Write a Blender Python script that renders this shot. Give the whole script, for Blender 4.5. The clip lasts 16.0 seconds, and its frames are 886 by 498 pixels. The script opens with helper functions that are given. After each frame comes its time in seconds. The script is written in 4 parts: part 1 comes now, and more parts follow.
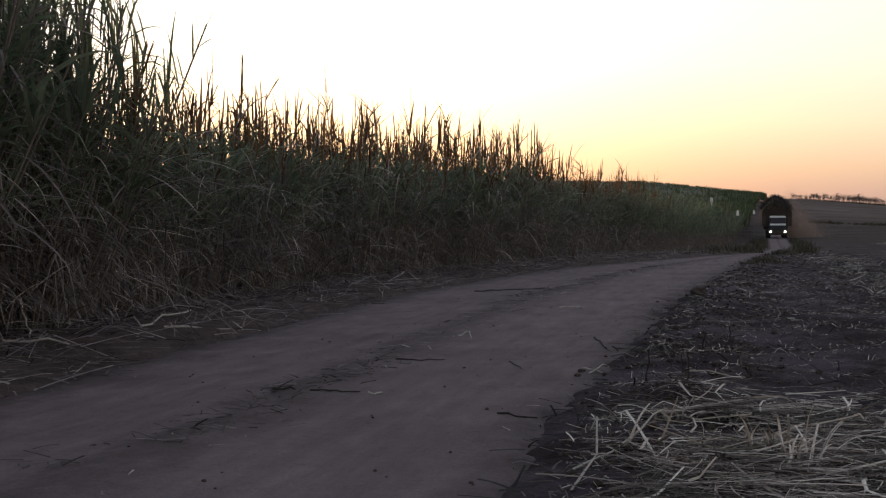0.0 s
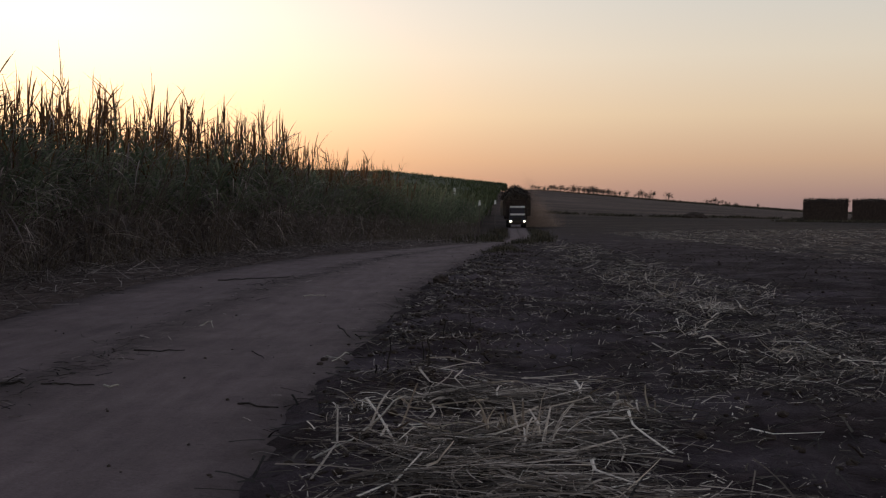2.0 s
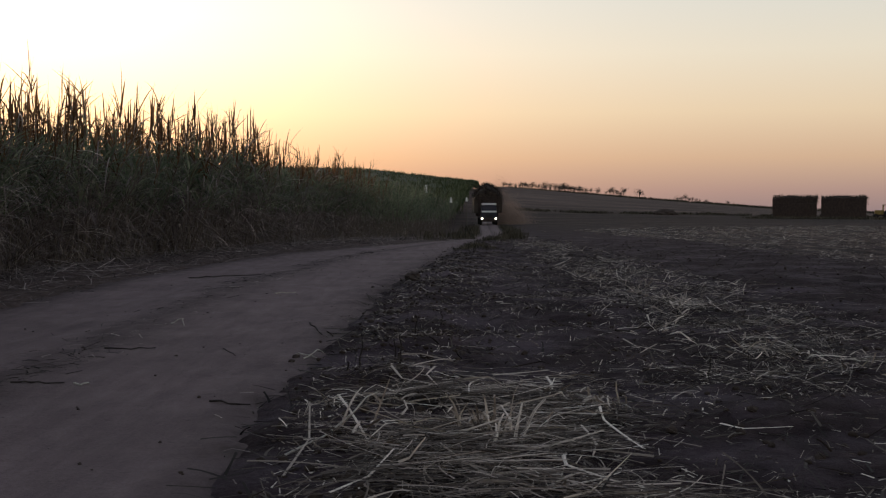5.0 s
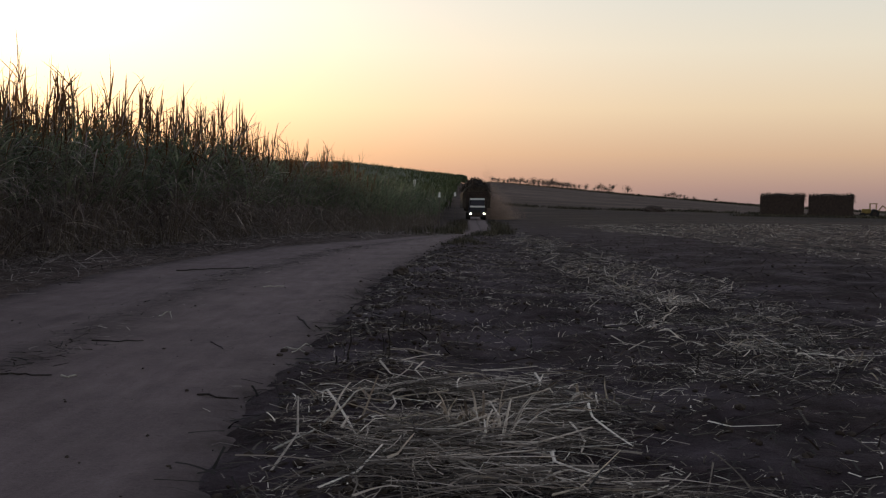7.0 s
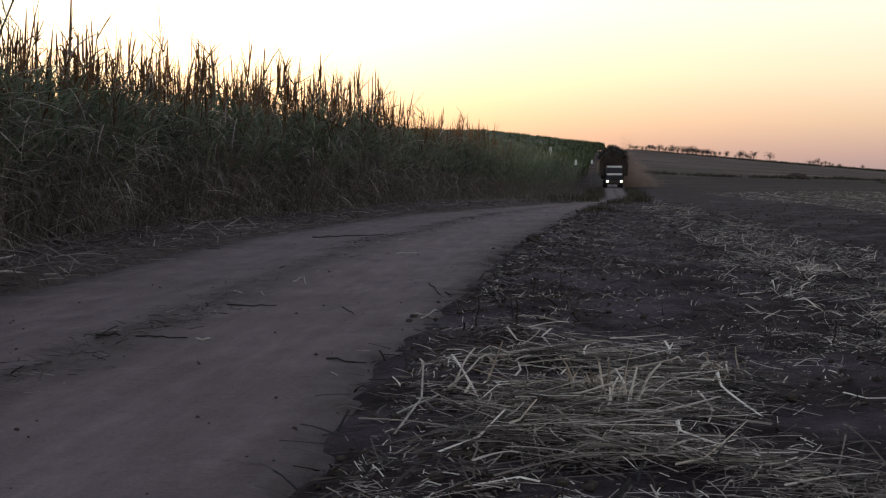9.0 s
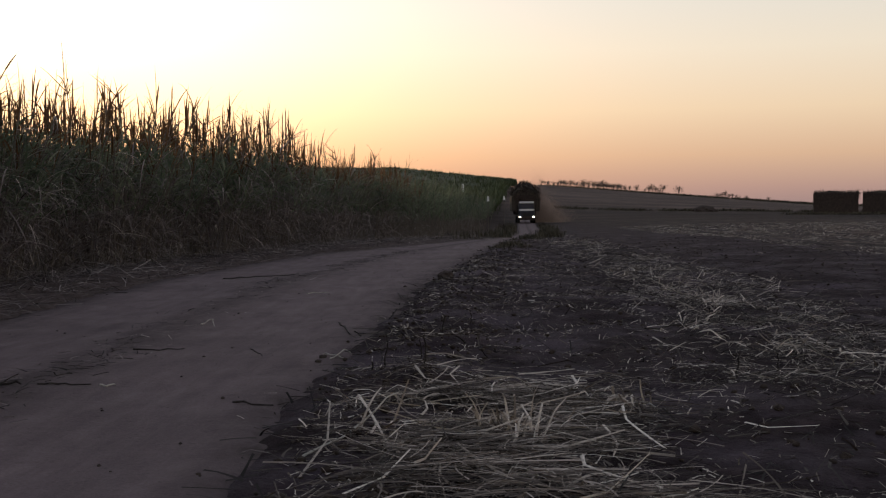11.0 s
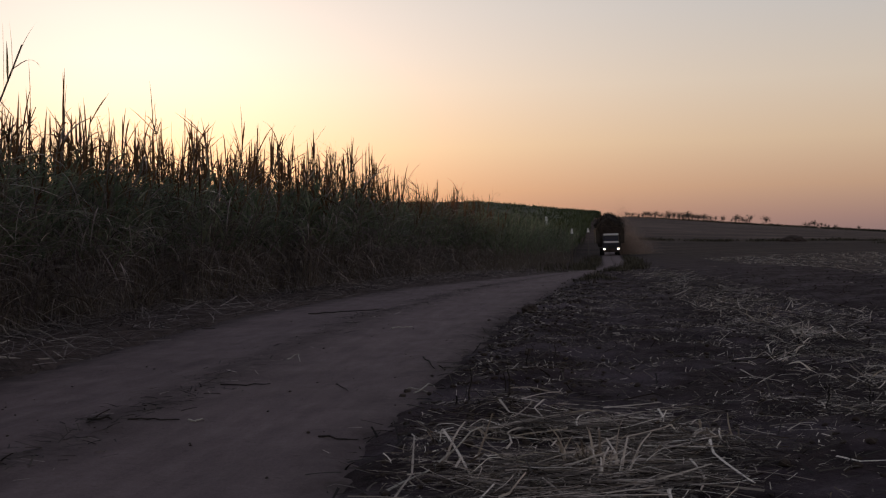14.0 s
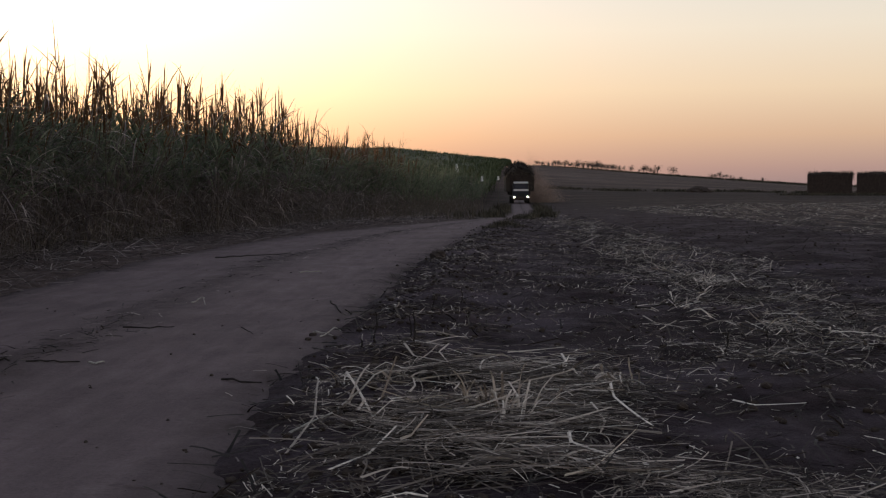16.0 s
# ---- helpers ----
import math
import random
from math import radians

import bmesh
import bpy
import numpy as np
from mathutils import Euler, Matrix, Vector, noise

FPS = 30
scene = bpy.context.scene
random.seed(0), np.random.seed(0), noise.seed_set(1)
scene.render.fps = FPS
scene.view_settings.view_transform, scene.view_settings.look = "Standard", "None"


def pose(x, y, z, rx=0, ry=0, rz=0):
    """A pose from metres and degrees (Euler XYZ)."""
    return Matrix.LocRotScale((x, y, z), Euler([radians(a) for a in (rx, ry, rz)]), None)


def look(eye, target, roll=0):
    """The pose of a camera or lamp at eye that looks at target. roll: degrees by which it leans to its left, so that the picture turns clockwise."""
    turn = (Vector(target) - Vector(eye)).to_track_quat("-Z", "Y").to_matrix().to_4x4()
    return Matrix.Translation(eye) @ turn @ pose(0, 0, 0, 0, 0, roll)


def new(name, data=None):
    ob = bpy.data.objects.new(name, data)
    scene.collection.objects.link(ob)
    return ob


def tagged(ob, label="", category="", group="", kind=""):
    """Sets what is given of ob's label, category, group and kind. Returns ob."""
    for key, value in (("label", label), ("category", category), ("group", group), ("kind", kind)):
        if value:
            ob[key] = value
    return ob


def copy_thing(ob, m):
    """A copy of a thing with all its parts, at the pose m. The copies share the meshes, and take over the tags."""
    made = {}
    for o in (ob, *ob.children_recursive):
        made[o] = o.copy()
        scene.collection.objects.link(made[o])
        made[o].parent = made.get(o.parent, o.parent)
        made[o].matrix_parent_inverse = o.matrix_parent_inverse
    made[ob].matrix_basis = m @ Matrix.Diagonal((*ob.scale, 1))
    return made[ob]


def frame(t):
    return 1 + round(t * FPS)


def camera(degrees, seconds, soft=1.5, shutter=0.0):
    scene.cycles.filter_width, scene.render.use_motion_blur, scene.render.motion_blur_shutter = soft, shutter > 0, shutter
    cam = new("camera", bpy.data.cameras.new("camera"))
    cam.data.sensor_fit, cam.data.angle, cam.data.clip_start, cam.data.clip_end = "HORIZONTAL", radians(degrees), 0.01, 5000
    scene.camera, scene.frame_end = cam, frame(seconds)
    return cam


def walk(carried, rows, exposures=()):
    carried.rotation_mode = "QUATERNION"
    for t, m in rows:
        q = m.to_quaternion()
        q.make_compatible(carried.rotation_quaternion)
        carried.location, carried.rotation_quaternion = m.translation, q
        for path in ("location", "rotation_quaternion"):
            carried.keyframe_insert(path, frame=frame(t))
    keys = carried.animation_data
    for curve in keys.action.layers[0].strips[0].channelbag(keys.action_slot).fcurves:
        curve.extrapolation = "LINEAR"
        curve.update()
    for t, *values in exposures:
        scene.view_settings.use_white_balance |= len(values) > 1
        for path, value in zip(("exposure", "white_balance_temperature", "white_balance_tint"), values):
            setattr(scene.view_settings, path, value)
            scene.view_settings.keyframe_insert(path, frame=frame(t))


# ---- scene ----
cam = camera(38.1, 16.0, soft=1.2)
PATH = [
    (0.0, (-0.051, -0.040, 1.500), (-4.586, 19.435, 1.105), -0.19),
    (0.5, (-0.045, -0.041, 1.503), (-3.229, 19.700, 1.143), -0.01),
    (1.0, (-0.038, -0.026, 1.502), (-2.325, 19.839, 1.125), 0.28),
    (1.5, (-0.021, -0.017, 1.504), (-1.397, 19.930, 1.013), 0.27),
    (2.0, (-0.022, -0.002, 1.496), (-0.654, 19.980, 0.925), 0.17),
    (2.5, (-0.021, -0.002, 1.499), (-0.230, 19.985, 0.808), -0.07),
    (3.0, (-0.014, -0.005, 1.500), (-0.226, 19.980, 0.745), -0.16),
    (3.5, (-0.019, -0.011, 1.501), (-0.468, 19.972, 0.806), -0.17),
    (4.0, (-0.016, -0.014, 1.498), (-0.326, 19.974, 0.896), -0.22),
    (4.2, (-0.017, -0.016, 1.490), (-0.292, 19.972, 0.868), -0.16),
    (6.3, (-0.028, -0.019, 1.497), (-0.183, 19.972, 0.904), 0.33),
    (6.5, (-0.029, -0.024, 1.497), (-0.218, 19.964, 0.837), 0.49),
    (7.0, (-0.037, -0.011, 1.498), (-0.036, 19.977, 0.803), 0.64),
    (7.5, (-0.088, -0.004, 1.483), (-0.198, 19.978, 0.637), 0.35),
    (8.0, (-0.069, 0.009, 1.490), (-0.616, 19.989, 0.776), 0.20),
    (8.5, (-0.024, 0.030, 1.486), (-1.505, 19.949, 0.463), 0.01),
    (9.0, (0.035, 0.041, 1.480), (-2.080, 19.892, 0.267), 0.50),
    (9.5, (0.085, 0.029, 1.483), (-1.127, 19.970, 0.534), 0.55),
    (9.7, (0.095, 0.033, 1.484), (-0.907, 19.988, 0.589), 0.24),
    (11.8, (0.117, 0.039, 1.493), (-0.720, 20.014, 0.946), -0.62),
    (12.0, (0.127, 0.032, 1.484), (-0.870, 19.999, 0.884), -0.44),
    (12.5, (0.126, 0.020, 1.488), (-0.875, 19.992, 1.138), -0.31),
    (13.0, (0.121, 0.028, 1.493), (-1.144, 19.985, 1.201), -0.21),
    (13.5, (0.117, 0.025, 1.495), (-1.393, 19.968, 1.389), -0.64),
    (14.0, (0.119, 0.027, 1.492), (-1.976, 19.916, 1.406), -1.14),
    (14.5, (0.122, 0.033, 1.495), (-2.055, 19.913, 1.340), -0.65),
    (15.0, (0.122, 0.044, 1.489), (-1.648, 19.960, 0.990), -0.41),
    (15.5, (0.126, 0.051, 1.483), (-1.217, 19.996, 0.846), -0.56),
    (16.0, (0.146, 0.057, 1.470), (-0.564, 20.022, 0.533), -0.30),
]
walk(cam, [(t, look(e, q, r)) for t, e, q, r in PATH],
     exposures=[(0.0, 0.35, 6250, 5), (0.5, 0.08, 6400, 8), (1.0, -0.25, 6500, 10), (2.0, -0.2, 6450, 9), (2.5, -0.08, 6400, 7), (4.0, -0.03, 6400, 6), (7.0, 0.0, 6400, 6), (8.0, 0.08, 6350, 5),
                (9.0, 0.43, 6200, 4), (9.5, 0.36, 6350, 5), (12.0, -0.12, 6550, 10), (13.0, -0.27, 6550, 11), (14.0, -0.46, 6550, 14), (15.0, -0.22, 6500, 11), (16.0, 0.06, 6400, 9)])

# ---------------------------------------------------------------- sky and sun
SUN_AZ, SUN_EL = -19.0, 1.4          # degrees, from +y towards +x
sun_dir = Vector((math.sin(radians(SUN_AZ)) * math.cos(radians(SUN_EL)),
                  math.cos(radians(SUN_AZ)) * math.cos(radians(SUN_EL)), math.sin(radians(SUN_EL))))

world = bpy.data.worlds.new("dusk_sky")
scene.world = world
world.use_nodes = True
wn, wl = world.node_tree.nodes, world.node_tree.links
wn.clear()


def wmath(op, a, b=None, clamp=False):
    n = wn.new("ShaderNodeMath")
    n.operation, n.use_clamp = op, clamp
    for i, v in enumerate((a, b)):
        if v is None:
            continue
        if isinstance(v, (int, float)):
            n.inputs[i].default_value = v
        else:
            wl.new(v, n.inputs[i])
    return n.outputs[0]


def wadd(col_a, col_b, fac=1.0, mode="ADD"):
    n = wn.new("ShaderNodeMix")
    n.data_type, n.blend_type = "RGBA", mode
    if isinstance(fac, (int, float)):
        n.inputs["Factor"].default_value = fac
    else:
        wl.new(fac, n.inputs["Factor"])
    for sock, v in ((n.inputs[6], col_a), (n.inputs[7], col_b)):
        if isinstance(v, tuple):
            sock.default_value = (*v, 1)
        else:
            wl.new(v, sock)
    return n.outputs[2]


geo = wn.new("ShaderNodeTexCoord")
sep = wn.new("ShaderNodeSeparateXYZ")
wl.new(geo.outputs["Generated"], sep.inputs[0])
ramp = wn.new("ShaderNodeValToRGB")          # colour of the dusty air by height over the horizon
wl.new(wmath("MULTIPLY_ADD", sep.outputs[2], 2.0), ramp.inputs[0])
ramp.inputs[0].links[0].from_node.inputs[2].default_value = 0.1
stops = [(0.0, (.22, .165, .17)), (0.10, (.32, .22, .22)), (0.13, (.44, .285, .245)), (0.18, (.63, .425, .29)),
         (0.25, (.75, .59, .425)), (0.34, (.755, .675, .565)), (0.45, (.655, .65, .63)), (0.60, (.55, .575, .60)), (0.80, (.39, .405, .455)), (1.0, (.228, .252, .32))]
el = ramp.color_ramp.elements
while len(el) < len(stops):
    el.new(0.5)
for e, (p, c) in zip(el, stops):
    e.position, e.color = p, (*c, 1)
dot = wn.new("ShaderNodeVectorMath")
dot.operation = "DOT_PRODUCT"
wl.new(geo.outputs["Generated"], dot.inputs[0])
dot.inputs[1].default_value = sun_dir
near_sun = wmath("MAXIMUM", dot.outputs["Value"], 0.0)
glow_wide = wmath("POWER", near_sun, 19.0)
glow_tight = wmath("POWER", near_sun, 70.0)
warm = wn.new("ShaderNodeValToRGB")          # the glow round the sun: red by the horizon, pale above
wl.new(wmath("MULTIPLY", sep.outputs[2], 5.0), warm.inputs[0])
warm.color_ramp.elements.new(0.36).color = (.52, .38, .17, 1)
warm.color_ramp.elements[0].position, warm.color_ramp.elements[0].color = 0.12, (.58, .22, .03, 1)
warm.color_ramp.elements[2].position, warm.color_ramp.elements[2].color = 0.72, (.47, .455, .375, 1)
col = wadd(ramp.outputs[0], warm.outputs[0], glow_wide)
col = wadd(col, warm.outputs[0], glow_tight)
sky = wn.new("ShaderNodeTexSky")
sky.sky_type, sky.sun_disc = "NISHITA", False
sky.sun_elevation, sky.sun_rotation = radians(SUN_EL), radians(SUN_AZ)
sky.dust_density, sky.air_density = 4.0, 1.5
col = wadd(col, sky.outputs[0], 0.05)
bg = wn.new("ShaderNodeBackground")
bg.inputs["Strength"].default_value = 1.0
wl.new(col, bg.inputs["Color"])
wl.new(bg.outputs[0], wn.new("ShaderNodeOutputWorld").inputs[0])

sun = new("sun", bpy.data.lights.new("sun", "SUN"))
sun.data.energy, sun.data.angle, sun.data.color = 3.5, radians(3.0), (1.0, .50, .20)
sun.matrix_world = look(sun_dir * 300, (0, 0, 0))

# ---------------------------------------------------------------- materials


class Nodes:
    """A small builder of procedural materials."""

    def __init__(self, name):
        self.mat = bpy.data.materials.new(name)
        self.mat.use_nodes = True
        self.t = self.mat.node_tree
        self.t.nodes.clear()
        self.out = self.t.nodes.new("ShaderNodeOutputMaterial")

    def node(self, kind, **kw):
        n = self.t.nodes.new(kind)
        for k, v in kw.items():
            setattr(n, k, v)
        return n

    def feed(self, sock, v):
        if isinstance(v, (int, float)):
            sock.default_value = v
        elif isinstance(v, tuple):
            sock.default_value = (*v, 1) if len(v) == 3 and sock.type == "RGBA" else v
        else:
            self.t.links.new(v, sock)

    def pos(self):
        return self.node("ShaderNodeNewGeometry").outputs["Position"]

    def noise(self, scale, detail=4.0, rough=0.55, vec=None, stretch=None):
        n = self.node("ShaderNodeTexNoise")
        n.inputs["Scale"].default_value, n.inputs["Detail"].default_value = scale, detail
        n.inputs["Roughness"].default_value = rough
        v = vec or self.pos()
        if stretch:
            m = self.node("ShaderNodeMapping")
            self.feed(m.inputs["Vector"], v)
            m.inputs["Scale"].default_value = stretch
            v = m.outputs[0]
        self.feed(n.inputs["Vector"], v)
        return n.outputs["Fac"]

    def ramp(self, fac, *stops):
        n = self.node("ShaderNodeValToRGB")
        e = n.color_ramp.elements
        while len(e) < len(stops):
            e.new(0.5)
        for x, (p, c) in zip(e, stops):
            x.position, x.color = p, (*c, 1) if isinstance(c, tuple) else (c, c, c, 1)
        self.feed(n.inputs[0], fac)
        return n.outputs[0]

    def mix(self, fac, a, b, mode="MIX"):
        n = self.node("ShaderNodeMix", data_type="RGBA", blend_type=mode)
        self.feed(n.inputs["Factor"], fac)
        self.feed(n.inputs[6], a)
        self.feed(n.inputs[7], b)
        return n.outputs[2]

    def math(self, op, a, b=0.0, c=0.0):
        n = self.node("ShaderNodeMath", operation=op)
        for i, v in enumerate((a, b, c)):
            self.feed(n.inputs[i], v)
        return n.outputs[0]

    def attr(self, name):
        return self.node("ShaderNodeAttribute", attribute_name=name).outputs["Fac"]

    def island(self):
        return self.node("ShaderNodeNewGeometry").outputs["Random Per Island"]

    def bump(self, height, strength=0.5, dist=0.02):
        n = self.node("ShaderNodeBump")
        n.inputs["Strength"].default_value, n.inputs["Distance"].default_value = strength, dist
        self.feed(n.inputs["Height"], height)
        return n.outputs[0]

    def done(self, color, rough=0.8, metal=0.0, normal=None, translucent=None, spec=0.3, emit=None, power=0.0):
        p = self.node("ShaderNodeBsdfPrincipled")
        self.feed(p.inputs["Base Color"], color)
        self.feed(p.inputs["Roughness"], rough)
        self.feed(p.inputs["Metallic"], metal)
        self.feed(p.inputs["Specular IOR Level"], spec)
        if normal is not None:
            self.feed(p.inputs["Normal"], normal)
        if emit:
            self.feed(p.inputs["Emission Color"], emit)
            p.inputs["Emission Strength"].default_value = power
        last = p.outputs[0]
        if translucent is not None:
            tr = self.node("ShaderNodeBsdfTranslucent")
            self.feed(tr.inputs["Color"], color)
            m = self.node("ShaderNodeMixShader")
            self.feed(m.inputs[0], translucent)
            self.t.links.new(last, m.inputs[1])
            self.t.links.new(tr.outputs[0], m.inputs[2])
            last = m.outputs[0]
        self.t.links.new(last, self.out.inputs[0])
        return self.mat


def mat_ground():
    n = Nodes("burnt_soil")
    big, mid, fine = n.noise(0.35, 5), n.noise(3.0, 6, .65), n.noise(28.0, 5, .7)
    soil = n.ramp(mid, (.30, (.014, .0088, .0102)), (.55, (.034, .0218, .0250)), (.75, (.080, .054, .0595)))
    ash = n.ramp(n.noise(.55, 6, .62), (.47, 0.0), (.62, 1.0))
    soil = n.mix(n.math("MULTIPLY", ash, 0.72), soil, (.104, .080, .095))
    earth = n.ramp(mid, (.3, (.050, .036, .033)), (.7, (.125, .092, .084)))
    near = n.mix(n.attr("litter"), soil, earth)
    stubble = n.ramp(n.noise(1.0, 6, .7, stretch=(1.7, .09, 1.0)), (.38, (.015, .011, .011)), (.50, (.055, .040, .038)), (.62, (.17, .132, .108)))
    near = n.mix(n.attr("stubble"), near, stubble)
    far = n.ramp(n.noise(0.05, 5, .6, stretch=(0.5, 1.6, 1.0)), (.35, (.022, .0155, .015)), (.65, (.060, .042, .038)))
    # far hillside: aerial haze put into the soil colour, paler and redder
    hazy_slope = n.ramp(n.noise(0.03, 6, .65, stretch=(0.7, 1.3, 1.0)), (.35, (.068, .048, .042)), (.65, (.125, .088, .076)))
    far = n.mix(n.attr("hazy_slope"), far, hazy_slope)
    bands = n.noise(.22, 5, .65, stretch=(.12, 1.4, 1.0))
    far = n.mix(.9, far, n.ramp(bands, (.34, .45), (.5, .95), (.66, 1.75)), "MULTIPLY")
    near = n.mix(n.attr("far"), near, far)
    c = n.mix(0.55, near, n.ramp(fine, (.25, .45), (.75, 1.45)), "MULTIPLY")
    c = n.mix(0.5, c, n.ramp(big, (.3, .65), (.7, 1.3)), "MULTIPLY")
    h = n.math("ADD", n.math("MULTIPLY", mid, 1.2), n.math("MULTIPLY", fine, 0.5))
    return n.done(c, .95, normal=n.bump(h, .9, .07), spec=.12)


def mat_road():
    n = Nodes("packed_dirt")
    across = n.attr("across")
    big, mid, fine = n.noise(0.5, 4), n.noise(2.4, 6, .62, stretch=(1.5, .45, 1)), n.noise(45.0, 5, .7)
    c = n.ramp(mid, (.28, (.133, .099, .102)), (.5, (.163, .122, .125)), (.72, (.198, .151, .154)))
    streak = n.noise(1.0, 5, .65, stretch=(5.0, .35, 1))
    c = n.mix(.38, c, n.ramp(streak, (.3, .62), (.7, 1.3)), "MULTIPLY")
    loose = n.ramp(n.math("ADD", across, n.math("MULTIPLY", n.math("SUBTRACT", n.noise(1.6, 7, .7, stretch=(1, .7, 1)), .5), .30)),
                   (.0, 1.0), (.07, .6), (.16, .05), (.42, .05), (.495, .65), (.56, .25), (.66, .03), (.86, .05), (.94, .45), (1.0, 1.0))
    c = n.mix(n.math("MULTIPLY", loose, .92), c, (.044, .032, .031))
    spots = n.ramp(n.noise(7.0, 6, .7), (.58, 0.0), (.70, 1.0))
    c = n.mix(n.math("MULTIPLY", spots, .45), c, (.070, .052, .048))
    c = n.mix(0.5, c, n.ramp(fine, (.3, .6), (.7, 1.35)), "MULTIPLY")
    c = n.mix(0.6, c, n.ramp(big, (.3, .75), (.7, 1.25)), "MULTIPLY")
    h = n.math("ADD", n.math("MULTIPLY", n.noise(9.0, 6, .65), 1.0), n.math("MULTIPLY", fine, .35))
    return n.done(c, .92, normal=n.bump(h, .7, .03), spec=.15)


def mat_leaf(name, a, b, c, rough=.55, trans=.35, mid=.5):
    n = Nodes(name)
    col = n.ramp(n.island(), (.05, a), (mid, b), (.97, c))
    col = n.mix(.6, col, n.ramp(n.noise(2.5, 3), (.3, .6), (.7, 1.35)), "MULTIPLY")
    col = n.mix(.7, col, n.ramp(n.noise(.45, 3), (.36, .55), (.64, 1.45)), "MULTIPLY")
    return n.done(col, rough, translucent=trans, spec=.3)


def mat_strand():
    n = Nodes("bleached_strand")
    tone = n.node("ShaderNodeObjectInfo").outputs["Random"]
    col = n.ramp(tone, (.05, (.30, .25, .21)), (.5, (.58, .50, .43)), (.95, (.82, .74, .65)))
    col = n.mix(.6, col, n.ramp(n.noise(22.0, 4, .65), (.3, .5), (.7, 1.3)), "MULTIPLY")
    return n.done(col, .75, spec=.2)


def mat_plain(name, a, b, scale=6.0, rough=.7, metal=0.0, bump=.2, spec=.3):
    n = Nodes(name)
    f = n.noise(scale, 5, .6)
    g = n.noise(scale * 9, 4, .6)
    col = n.mix(.35, n.ramp(f, (.3, a), (.7, b)), n.ramp(g, (.3, .6), (.7, 1.3)), "MULTIPLY")
    return n.done(col, rough, metal, normal=n.bump(g, bump, .01), spec=spec)


M_GROUND, M_ROAD = mat_ground(), mat_road()
M_GREEN = mat_leaf("cane_leaf_green", (.095, .122, .076), (.15, .185, .108), (.25, .26, .17), trans=.5)
# tip leaves: red-brown of the low sun's backlight put into the leaf colour
M_BACKLIT_TIP = mat_leaf("cane_tip_leaf_backlit", (.088, .048, .024), (.135, .073, .034), (.20, .112, .055), trans=.55)
M_DRY = mat_leaf("cane_leaf_dry", (.155, .127, .125), (.27, .225, .214), (.46, .40, .37), rough=.8, trans=.3, mid=.74)
M_STALK = mat_plain("cane_stalk", (.10, .085, .068), (.19, .155, .125), 5, .6)
M_SCRUB = mat_leaf("dry_grass", (.036, .032, .021), (.068, .060, .040), (.12, .104, .072), rough=.85, trans=.15)
M_STRAW = mat_leaf("straw", (.036, .029, .025), (.135, .108, .090), (.74, .65, .56), rough=.75, trans=.08, mid=.62)
M_MAT = mat_leaf("matted_straw", (.060, .047, .040), (.16, .127, .104), (.50, .42, .36), rough=.8, trans=.08, mid=.66)
M_FLECK = mat_leaf("straw_fleck", (.10, .08, .068), (.30, .25, .21), (.78, .70, .61), rough=.75, trans=.08, mid=.55)
M_STRAND = mat_strand()
M_FALLEN = mat_plain("fallen_leaf", (.34, .29, .25), (.56, .49, .43), 14, .8, bump=.3)
M_CHAR = mat_leaf("charred_trash", (.018, .016, .015), (.045, .038, .034), (.12, .10, .085), rough=.9, trans=.02)
M_CLOD = mat_plain("soil_clod", (.035, .027, .024), (.085, .066, .056), 14, .95, bump=.6, spec=.1)
M_STICK = mat_plain("dark_stick", (.016, .013, .012), (.05, .040, .034), 20, .9, bump=.5)
M_PALE = mat_plain("pale_cane_piece", (.30, .27, .23), (.52, .48, .42), 20, .8, bump=.3)
M_CANOPY = mat_plain("cane_canopy", (.022, .030, .014), (.050, .066, .026), .5, .8, bump=.5)
M_FARCANE = mat_leaf("far_cane", (.040, .058, .022), (.060, .082, .030), (.10, .105, .048), trans=.25)
M_BARK = mat_plain("bark", (.045, .036, .030), (.10, .080, .065), 8, .9, bump=.5)
M_CROWN = mat_leaf("far_tree_leaf", (.045, .036, .030), (.075, .060, .048), (.11, .088, .068), trans=.2)
M_STEEL = mat_plain("rusty_steel", (.030, .022, .019), (.070, .050, .042), 3, .75, .3)
M_RUST = mat_plain("pale_rust", (.06, .048, .042), (.12, .095, .082), 3, .8)
M_LOAD = mat_leaf("cut_cane", (.018, .014, .012), (.040, .031, .026), (.085, .066, .052), rough=.85, trans=.0)
M_CABWHITE = mat_plain("white_cab_paint", (.62, .62, .63), (.76, .76, .76), 2, .35, bump=.05)
M_CABBLUE = mat_plain("dark_blue_paint", (.008, .010, .020), (.014, .018, .034), 2, .35, bump=.05)
M_BLACK = mat_plain("black_rubber", (.014, .014, .015), (.030, .029, .028), 9, .85, bump=.3)
M_YELLOW = mat_plain("yellow_machine_paint", (.19, .135, .04), (.29, .21, .06), 3, .5, bump=.1)
M_FLAG = mat_plain("white_sheet", (.80, .80, .78), (.90, .90, .88), 9, .8, bump=.1)
# dark glass; its blue is the sky's reflection painted into the base colour
M_SKY_GLASS = Nodes("windscreen_sky_reflection").done((.020, .026, .050), .25, spec=.4)
M_LAMP = Nodes("headlight_glow").done((.9, .9, .9), .3, emit=(1.0, .90, .68), power=6.0)

# ---------------------------------------------------------------- mesh helpers


def part(name, bm, material, parent=None, label=""):
    me = bpy.data.meshes.new(name)
    bm.to_mesh(me)
    bm.free()
    me.materials.append(material)
    ob = new(name, me)
    ob.parent = parent
    if label:
        ob["label"] = label
    return ob


